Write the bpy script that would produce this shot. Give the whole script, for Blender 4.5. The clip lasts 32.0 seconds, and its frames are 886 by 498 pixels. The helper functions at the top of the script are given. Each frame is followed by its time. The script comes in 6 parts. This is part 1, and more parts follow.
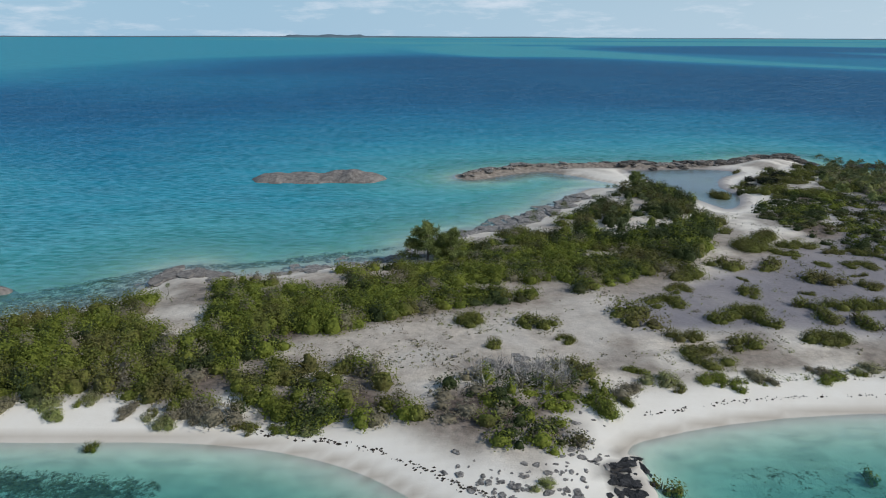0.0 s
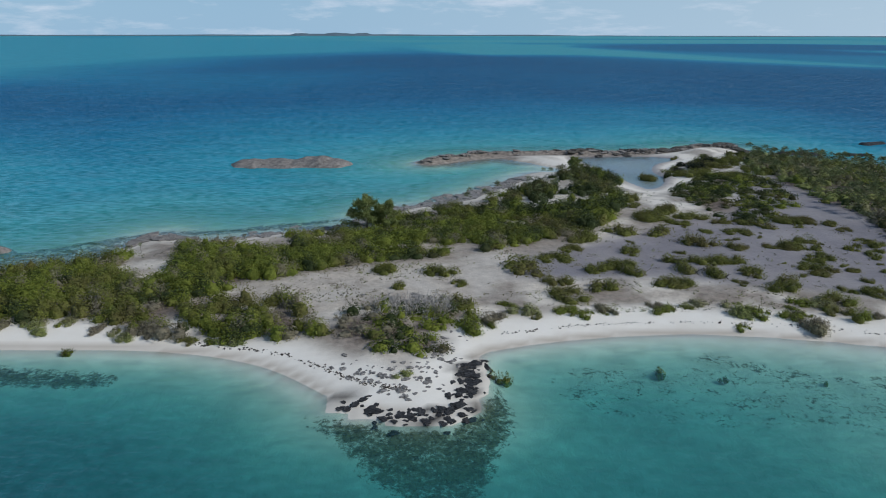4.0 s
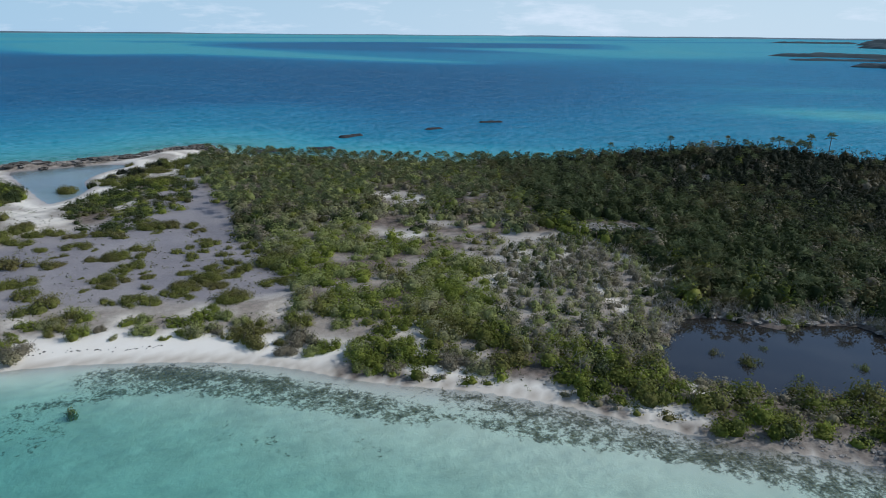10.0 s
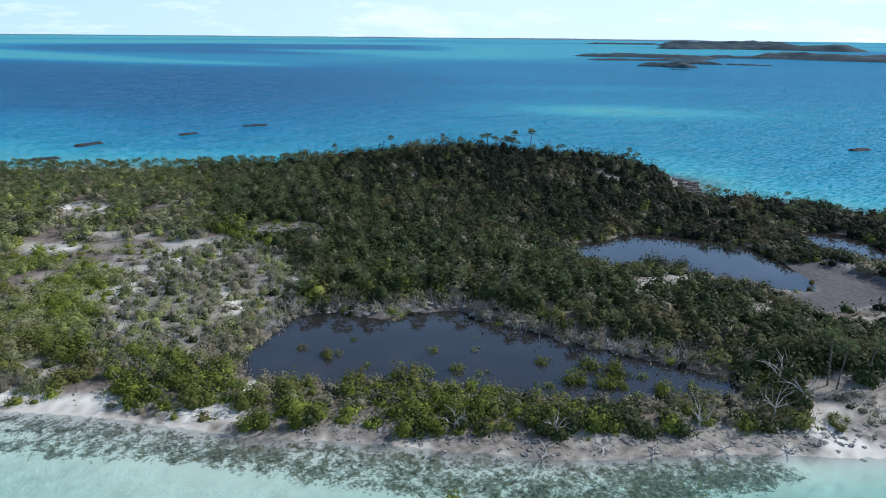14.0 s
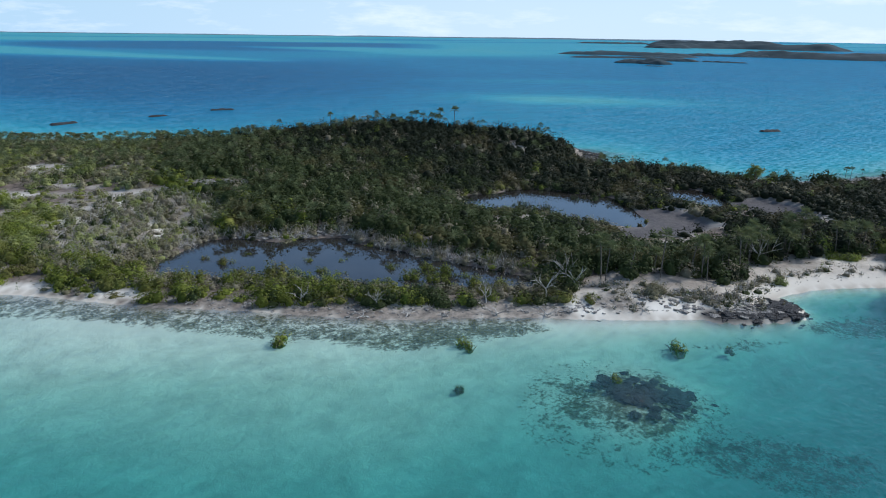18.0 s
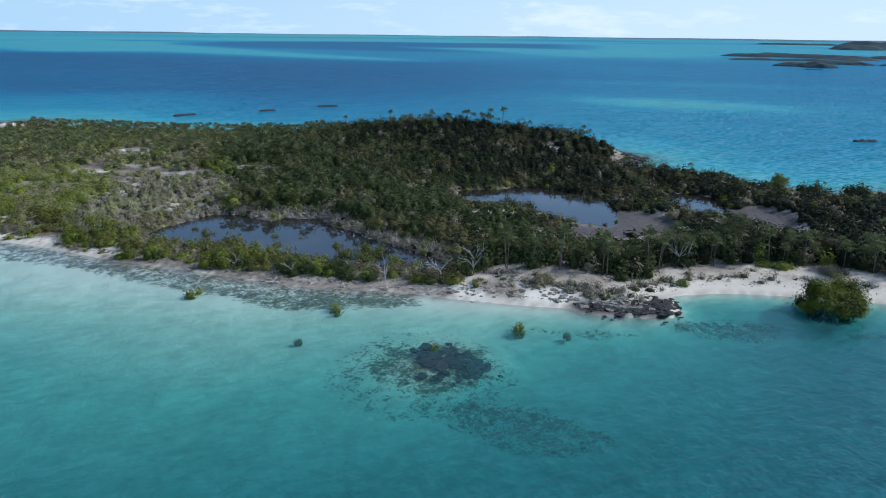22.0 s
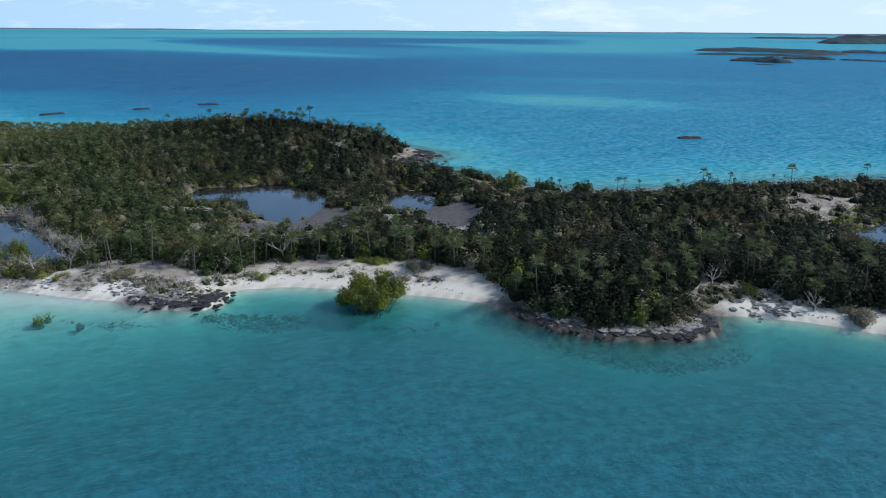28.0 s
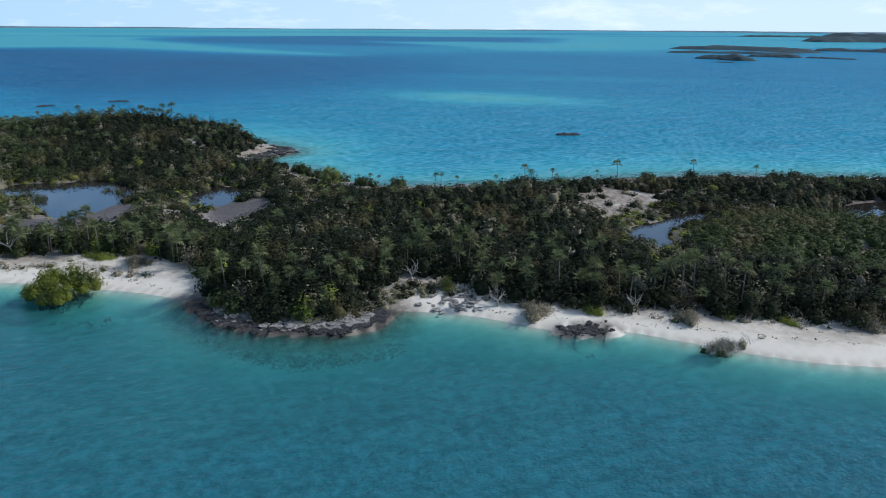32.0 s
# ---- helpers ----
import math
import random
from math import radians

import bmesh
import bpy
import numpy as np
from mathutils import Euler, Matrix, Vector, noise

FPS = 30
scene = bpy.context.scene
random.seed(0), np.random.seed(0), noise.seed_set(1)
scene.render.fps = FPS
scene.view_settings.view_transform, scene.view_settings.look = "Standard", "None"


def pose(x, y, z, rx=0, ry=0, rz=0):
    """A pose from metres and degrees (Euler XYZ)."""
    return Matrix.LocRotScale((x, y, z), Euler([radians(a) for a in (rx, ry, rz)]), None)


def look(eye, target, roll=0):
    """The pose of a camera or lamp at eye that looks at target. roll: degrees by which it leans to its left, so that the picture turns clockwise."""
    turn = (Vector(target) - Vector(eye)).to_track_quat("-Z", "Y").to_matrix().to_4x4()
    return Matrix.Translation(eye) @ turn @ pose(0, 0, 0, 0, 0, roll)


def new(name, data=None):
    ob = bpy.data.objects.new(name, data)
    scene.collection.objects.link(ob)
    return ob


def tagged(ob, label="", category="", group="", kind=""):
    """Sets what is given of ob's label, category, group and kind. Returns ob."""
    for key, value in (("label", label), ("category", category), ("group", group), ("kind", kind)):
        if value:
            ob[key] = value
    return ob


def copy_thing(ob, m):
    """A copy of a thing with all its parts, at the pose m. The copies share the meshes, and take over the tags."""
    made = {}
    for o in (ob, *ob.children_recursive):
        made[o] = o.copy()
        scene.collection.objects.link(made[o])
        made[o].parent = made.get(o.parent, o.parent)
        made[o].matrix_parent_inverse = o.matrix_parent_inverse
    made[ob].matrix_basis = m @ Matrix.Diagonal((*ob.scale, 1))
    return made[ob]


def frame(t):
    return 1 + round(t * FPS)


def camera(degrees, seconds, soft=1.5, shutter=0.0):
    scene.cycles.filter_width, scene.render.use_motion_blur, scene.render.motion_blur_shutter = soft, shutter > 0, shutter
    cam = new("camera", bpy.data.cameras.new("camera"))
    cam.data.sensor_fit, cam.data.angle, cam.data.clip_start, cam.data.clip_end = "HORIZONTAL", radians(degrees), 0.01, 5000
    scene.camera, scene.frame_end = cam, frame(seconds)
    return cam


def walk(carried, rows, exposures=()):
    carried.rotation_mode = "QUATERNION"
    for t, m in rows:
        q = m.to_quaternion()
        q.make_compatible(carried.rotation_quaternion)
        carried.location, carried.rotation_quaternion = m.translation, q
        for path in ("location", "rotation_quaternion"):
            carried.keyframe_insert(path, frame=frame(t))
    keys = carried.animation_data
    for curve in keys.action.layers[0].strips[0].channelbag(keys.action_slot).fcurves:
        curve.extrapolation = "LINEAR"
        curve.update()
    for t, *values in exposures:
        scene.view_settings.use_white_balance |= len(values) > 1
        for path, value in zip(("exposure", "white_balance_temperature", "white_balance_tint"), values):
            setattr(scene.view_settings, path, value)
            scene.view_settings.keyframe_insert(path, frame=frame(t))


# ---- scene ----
cam = camera(64.0, 32.0, 1.0)
PATH = [
    (0, (5.267, -2.398, 28.153), (5.274, -0.484, 27.57), 0.2),
    (0.5, (5.246, -6.225, 28.124), (5.254, -4.312, 27.542), 0.2),
    (1, (5.256, -9.459, 28.135), (5.263, -7.546, 27.553), 0.2),
    (1.5, (5.719, -11.904, 28.184), (5.718, -9.99, 27.602), 0.1),
    (2, (6.704, -13.734, 28.219), (6.699, -11.821, 27.635), 0.2),
    (2.5, (8.332, -15.05, 28.227), (8.324, -13.137, 27.644), 0.1),
    (4.5, (18.484, -18.382, 28.387), (18.471, -16.47, 27.798), 0.1),
    (5, (21.651, -19.028, 28.399), (21.641, -17.117, 27.809), 0.1),
    (5.5, (25.018, -19.49, 28.435), (25.012, -17.58, 27.844), 0.1),
    (6, (28.548, -19.814, 28.464), (28.544, -17.903, 27.874), 0.1),
    (6.5, (32.33, -20.05, 28.608), (32.327, -18.139, 28.016), 0.1),
    (7, (36.205, -20.374, 28.768), (36.35, -18.469, 28.177), 0.3),
    (7.5, (40.006, -20.644, 28.862), (40.259, -18.75, 28.271), 0.3),
    (8, (44.007, -20.976, 28.918), (44.258, -19.082, 28.327), 0.2),
    (8.5, (48.185, -21.349, 28.963), (48.465, -19.459, 28.371), 0.3),
    (9, (52.348, -21.726, 28.979), (52.884, -19.892, 28.389), 0.3),
    (9.5, (56.332, -22.21, 28.982), (57.102, -20.46, 28.393), 0.5),
    (10, (60.384, -22.763, 28.979), (61.243, -21.055, 28.391), 0.5),
    (10.5, (64.511, -23.7, 29.009), (65.579, -22.114, 28.423), 0.5),
    (11, (68.396, -24.619, 29.082), (69.594, -23.128, 28.496), 0.6),
    (11.5, (72.225, -25.821, 29.203), (73.425, -24.332, 28.618), 0.8),
    (12, (75.542, -27.352, 29.389), (76.743, -25.864, 28.804), 0.8),
    (12.5, (77.99, -29.331, 29.57), (79.193, -27.844, 28.986), 0.7),
    (13, (79.701, -31.711, 29.709), (80.906, -30.226, 29.126), 0.7),
    (13.5, (80.83, -34.345, 29.68), (82.038, -32.861, 29.1), 0.7),
    (14, (81.463, -37.186, 29.5), (82.673, -35.704, 28.919), 0.6),
    (14.5, (81.664, -40.203, 29.2), (82.875, -38.721, 28.617), 0.6),
    (16.5, (79.834, -52.203, 27.03), (81.053, -50.728, 26.449), 0.7),
    (17, (79.646, -55.494, 26.904), (80.864, -54.019, 26.321), 0.7),
    (17.5, (79.914, -58.709, 26.873), (81.132, -57.233, 26.291), 0.8),
    (18, (80.733, -61.886, 26.904), (81.952, -60.411, 26.322), 0.8),
    (18.5, (82.113, -65.116, 27.003), (83.329, -63.639, 26.419), 0.8),
    (19, (83.776, -68.24, 27.179), (84.99, -66.761, 26.595), 0.8),
    (19.5, (85.67, -71.183, 27.378), (86.881, -69.702, 26.794), 0.9),
    (20, (87.942, -74.078, 27.535), (88.954, -72.457, 26.945), 0.8),
    (20.5, (90.653, -76.969, 27.658), (91.499, -75.256, 27.066), 0.8),
    (21, (93.346, -79.651, 27.77), (94.194, -77.938, 27.181), 0.7),
    (21.5, (96.154, -82.242, 27.874), (97.003, -80.529, 27.287), 0.6),
    (22, (99.185, -84.782, 27.995), (100.033, -83.068, 27.409), 0.7),
    (22.5, (102.378, -87.093, 28.166), (103.226, -85.38, 27.579), 0.7),
    (23, (105.79, -89.395, 28.413), (106.634, -87.68, 27.825), 0.8),
    (23.5, (109.205, -91.629, 28.659), (110.05, -89.915, 28.07), 0.7),
    (24, (112.726, -93.749, 28.883), (113.568, -92.034, 28.294), 0.8),
    (24.5, (116.201, -95.876, 29.099), (117.044, -94.161, 28.509), 0.8),
    (25, (119.791, -97.965, 29.281), (120.635, -96.251, 28.69), 0.8),
    (25.5, (123.478, -100.089, 29.433), (124.319, -98.373, 28.841), 0.8),
    (27.5, (139.025, -108.432, 29.697), (139.854, -106.712, 29.1), 0.5),
    (28, (143.084, -110.328, 29.683), (143.908, -108.607, 29.085), 0.4),
    (28.5, (147.071, -112.211, 29.537), (147.894, -110.488, 28.942), 0.4),
    (29, (151.048, -114.046, 29.425), (151.869, -112.322, 28.83), 0.4),
    (29.5, (155.018, -115.761, 29.407), (155.84, -114.037, 28.812), 0.5),
    (30, (158.938, -117.501, 29.413), (159.759, -115.778, 28.815), 0.4),
    (30.5, (162.872, -119.374, 29.255), (163.692, -117.649, 28.662), 0.4),
    (31, (166.748, -121.259, 29.183), (167.569, -119.534, 28.59), 0.5),
    (31.5, (170.576, -123.02, 29.185), (171.398, -121.296, 28.591), 0.6),
    (32, (174.403, -124.661, 29.296), (175.228, -122.941, 28.694), 0.4),
]
EXPOSURES = [(0.0, -0.24, 6050, 10), (2.0, -0.34, 5900, 10), (6.0, -0.40, 5740, 10), (9.0, -0.38, 5700, 10), (9.7, -0.20, 5740, 10), (11.0, 0.0, 5780, 10), (12.5, 0.33, 5680, 10), (14.0, 0.35, 5680, 10), (16.5, 0.20, 5680, 10), (20.0, 0.08, 5600, 10), (20.6, 0.12, 5580, 10), (23.0, 0.10, 5560, 10), (26.0, 0.12, 5620, 10), (32.0, 0.18, 5700, 10)]
walk(cam, [(t, look(eye, target, roll)) for t, eye, target, roll in PATH], EXPOSURES)

# ---- light: hazy afternoon sun from the east-south-east, bright sky with low clouds ----
SUN_ELEVATION, SUN_AZIMUTH = 36.0, 108.0          # degrees; azimuth from north (+y) towards east (+x)
sun = new("sun", bpy.data.lights.new("sun", "SUN"))
sun.data.energy, sun.data.angle, sun.data.color = 3.6, radians(5.0), (1.0, 0.93, 0.83)
_e, _a = radians(SUN_ELEVATION), radians(SUN_AZIMUTH)
SUN_DIR = Vector((math.cos(_e) * math.sin(_a), math.cos(_e) * math.cos(_a), math.sin(_e)))
sun.matrix_world = look(SUN_DIR * 400, (0, 0, 0))

world = bpy.data.worlds.new("sky")
scene.world = world
world.use_nodes = True
wt = world.node_tree
wt.nodes.clear()


def wnode(kind, **inputs):
    n = wt.nodes.new(kind)
    for k, v in inputs.items():
        n.inputs[k].default_value = v
    return n


sky = wt.nodes.new("ShaderNodeTexSky")
sky.sky_type, sky.sun_disc = "NISHITA", False
sky.sun_elevation, sky.sun_rotation = _e, _a
sky.air_density, sky.dust_density, sky.ozone_density = 1.0, 0.05, 3.0
coord = wt.nodes.new("ShaderNodeTexCoord")
stretch = wt.nodes.new("ShaderNodeMapping")
stretch.inputs["Scale"].default_value = (9.0, 9.0, 42.0)
clouds = wnode("ShaderNodeTexNoise", Scale=1.0, Detail=7.0, Roughness=0.62)
cover = wt.nodes.new("ShaderNodeValToRGB")
cover.color_ramp.elements[0].position, cover.color_ramp.elements[1].position = 0.52, 0.76
cloud_sky = wt.nodes.new("ShaderNodeMix")
cloud_sky.data_type = "RGBA"
cloud_sky.inputs[7].default_value = (10.5, 11.2, 11.8, 1)
back = wnode("ShaderNodeBackground", Strength=0.08)
wout = wt.nodes.new("ShaderNodeOutputWorld")
wt.links.new(coord.outputs["Generated"], stretch.inputs["Vector"])
wt.links.new(stretch.outputs["Vector"], clouds.inputs["Vector"])
wt.links.new(clouds.outputs["Fac"], cover.inputs["Fac"])
# clouds stand low over the horizon, the sky above is clear
split = wt.nodes.new("ShaderNodeSeparateXYZ")
fade = wt.nodes.new("ShaderNodeMapRange")
for k, v in zip(("From Min", "From Max", "To Min", "To Max"), (0.10, 0.34, 1.0, 0.25)):
    fade.inputs[k].default_value = v
amount = wt.nodes.new("ShaderNodeMath")
amount.operation = "MULTIPLY"
blue = wt.nodes.new("ShaderNodeMix")
blue.data_type = "RGBA"
# pale blue sea haze low in the sky, brighter towards the sun
haze = wt.nodes.new("ShaderNodeMix")
haze.data_type = "RGBA"
haze.inputs[6].default_value, haze.inputs[7].default_value = (5.2, 7.9, 10.0, 1), (8.2, 9.9, 10.9, 1)
sunward = wt.nodes.new("ShaderNodeVectorMath")
sunward.operation = "DOT_PRODUCT"
sunward.inputs[1].default_value = (math.sin(_a), math.cos(_a), 0.0)
side_glow = wt.nodes.new("ShaderNodeMapRange")
for k, v in zip(("From Min", "From Max", "To Min", "To Max"), (-0.55, 0.45, 0.0, 1.0)):
    side_glow.inputs[k].default_value = v
wt.links.new(coord.outputs["Generated"], sunward.inputs[0])
wt.links.new(sunward.outputs["Value"], side_glow.inputs["Value"])
wt.links.new(side_glow.outputs["Result"], haze.inputs[0])
wt.links.new(haze.outputs[2], blue.inputs[7])
low_sky = wt.nodes.new("ShaderNodeMapRange")
for k, v in zip(("From Min", "From Max", "To Min", "To Max"), (0.0, 0.52, 0.9, 0.1)):
    low_sky.inputs[k].default_value = v
wt.links.new(coord.outputs["Generated"], split.inputs[0])
wt.links.new(split.outputs["Z"], fade.inputs["Value"])
wt.links.new(cover.outputs["Color"], amount.inputs[0])
wt.links.new(fade.outputs["Result"], amount.inputs[1])
wt.links.new(amount.outputs[0], cloud_sky.inputs[0])
wt.links.new(split.outputs["Z"], low_sky.inputs["Value"])
wt.links.new(low_sky.outputs["Result"], blue.inputs[0])
wt.links.new(sky.outputs["Color"], blue.inputs[6])
wt.links.new(blue.outputs[2], cloud_sky.inputs[6])
wt.links.new(cloud_sky.outputs[2], back.inputs["Color"])
wt.links.new(back.outputs["Background"], wout.inputs["Surface"])

# ---- materials ----


class Nodes:
    """A small helper to write node materials in lines."""

    def __init__(self, name):
        self.mat = bpy.data.materials.new(name)
        self.mat.use_nodes = True
        self.t = self.mat.node_tree
        self.t.nodes.clear()
        self.out = self.t.nodes.new("ShaderNodeOutputMaterial")

    def link(self, a, b):
        self.t.links.new(a, b)

    def put(self, socket, v):
        if isinstance(v, bpy.types.NodeSocket):
            self.link(v, socket)
        elif isinstance(v, tuple) and len(v) == 3 and socket.type == "RGBA":
            socket.default_value = (*v, 1)
        else:
            socket.default_value = v

    def n(self, kind, **inputs):
        n = self.t.nodes.new(kind)
        for k, v in inputs.items():
            self.put(n.inputs[k.replace("_", " ")], v)
        return n

    def attr(self, name):
        n = self.t.nodes.new("ShaderNodeAttribute")
        n.attribute_name = name
        return n.outputs["Fac"]

    def place(self, scale=(1, 1, 1)):
        c = self.t.nodes.new("ShaderNodeNewGeometry")
        m = self.t.nodes.new("ShaderNodeMapping")
        m.inputs["Scale"].default_value = scale
        self.link(c.outputs["Position"], m.inputs["Vector"])
        return m.outputs["Vector"]

    def noise(self, scale, detail=4.0, rough=0.55, stretch=(1, 1, 1), distort=0.0):
        return self.n("ShaderNodeTexNoise", Vector=self.place(stretch), Scale=scale, Detail=detail, Roughness=rough, Distortion=distort).outputs["Fac"]

    def math(self, op, a, b=0.0, clamp=False):
        n = self.t.nodes.new("ShaderNodeMath")
        n.operation, n.use_clamp = op, clamp
        self.put(n.inputs[0], a)
        self.put(n.inputs[1], b)
        return n.outputs[0]

    def ramp(self, fac, stops):
        n = self.t.nodes.new("ShaderNodeValToRGB")
        while len(n.color_ramp.elements) < len(stops):
            n.color_ramp.elements.new(0.5)
        for e, (p, c) in zip(n.color_ramp.elements, stops):
            e.position, e.color = p, (*c, 1) if isinstance(c, tuple) else (c, c, c, 1)
        self.put(n.inputs["Fac"], fac)
        return n.outputs["Color"]

    def mix(self, fac, a, b, mode="MIX"):
        n = self.t.nodes.new("ShaderNodeMix")
        n.data_type, n.blend_type = "RGBA", mode
        self.put(n.inputs[0], fac)
        self.put(n.inputs[6], a)
        self.put(n.inputs[7], b)
        return n.outputs[2]

    def bump(self, height, strength=0.5, distance=0.1):
        return self.n("ShaderNodeBump", Height=height, Strength=strength, Distance=distance).outputs["Normal"]

    def done(self, shader):
        self.link(shader, self.out.inputs["Surface"])
        return self.mat


def ground_material():
    """White coral sand with grey mud, leaf litter, weathered limestone, sea grass and reef, laid out by masks of the place."""
    m = Nodes("coral_sand_ground")
    fine, mid, big = m.noise(3.1, 6, 0.65), m.noise(0.55, 5, 0.6), m.noise(0.09, 4)
    speck = m.ramp(m.noise(1.7, 6, 0.75), [(0.60, 0.0), (0.72, 0.8)])
    sand = m.mix(mid, (0.79, 0.73, 0.62), (0.885, 0.845, 0.755))
    sand = m.mix(m.math("MULTIPLY", speck, m.attr("dry")), sand, (0.22, 0.19, 0.16))
    wet = m.mix(mid, (0.44, 0.38, 0.30), (0.54, 0.48, 0.39))
    col = m.mix(m.attr("wet"), sand, wet)
    mud = m.mix(fine, (0.142, 0.134, 0.152), (0.265, 0.252, 0.278))
    mud = m.mix(m.ramp(big, [(0.42, 0.0), (0.62, 0.6)]), mud, (0.33, 0.305, 0.30))
    mud = m.mix(m.math("MULTIPLY", speck, 0.5), mud, (0.07, 0.06, 0.05))
    col = m.mix(m.attr("mud"), col, mud)
    earth = m.mix(m.ramp(m.noise(0.8, 7, 0.7), [(0.34, 0.0), (0.66, 1.0)]), (0.31, 0.255, 0.20), (0.66, 0.585, 0.475))
    earth = m.mix(m.math("MULTIPLY", speck, 0.7), earth, (0.09, 0.075, 0.06))
    col = m.mix(m.attr("earth"), col, earth)
    litter = m.mix(m.ramp(m.noise(1.1, 7, 0.7), [(0.35, 0.0), (0.65, 1.0)]), (0.055, 0.043, 0.033), (0.24, 0.19, 0.155))
    col = m.mix(m.attr("litter"), col, litter)
    rock = m.ramp(m.noise(1.2, 8, 0.7), [(0.3, (0.05, 0.045, 0.04)), (0.52, (0.26, 0.22, 0.18)), (0.75, (0.48, 0.43, 0.37))])
    col = m.mix(m.attr("rock"), col, rock)
    black = m.ramp(m.noise(1.6, 7, 0.7), [(0.35, (0.012, 0.011, 0.011)), (0.7, (0.10, 0.09, 0.08))])
    col = m.mix(m.attr("black"), col, black)
    # sea grass and reef: broken clumps, thicker where the mask is strong
    w = m.math("ADD", m.attr("weed"), m.math("MULTIPLY", m.math("SUBTRACT", m.math("ADD", m.math("MULTIPLY", m.noise(0.8, 6, 0.74, distort=0.6), 0.5), m.math("MULTIPLY", m.noise(3.1, 6, 0.78), 0.5)), 0.5), 2.5))
    w = m.ramp(w, [(0.46, 0.0), (0.58, 0.7), (0.74, 1.0)])
    w = m.math("MULTIPLY", w, m.ramp(m.attr("weed"), [(0.02, 0.0), (0.12, 1.0)]))
    weed = m.mix(m.ramp(m.noise(2.9, 7, 0.75), [(0.35, 0.0), (0.66, 1.0)]), (0.020, 0.024, 0.013), (0.25, 0.225, 0.13))
    col = m.mix(w, col, weed)
    # pale ripples of the open sand floor under water
    rip = m.ramp(m.noise(0.33, 5, 0.6), [(0.38, 0.82), (0.62, 1.0)])
    col = m.mix(m.attr("sunk"), col, m.mix(1.0, col, rip, "MULTIPLY"))
    relief = m.math("ADD", m.math("MULTIPLY", m.noise(0.9, 6, 0.6), 1.0), m.math("MULTIPLY", m.noise(6.0, 4, 0.6), 0.25))
    bs = m.n("ShaderNodeBsdfPrincipled", Base_Color=col, Roughness=0.92, Normal=m.bump(relief, m.mix(m.attr("smooth_sand"), (0.55, 0.55, 0.55), (0.12, 0.12, 0.12)), 0.25))
    bs.inputs["Specular IOR Level"].default_value = 0.2
    return m.done(bs.outputs["BSDF"])


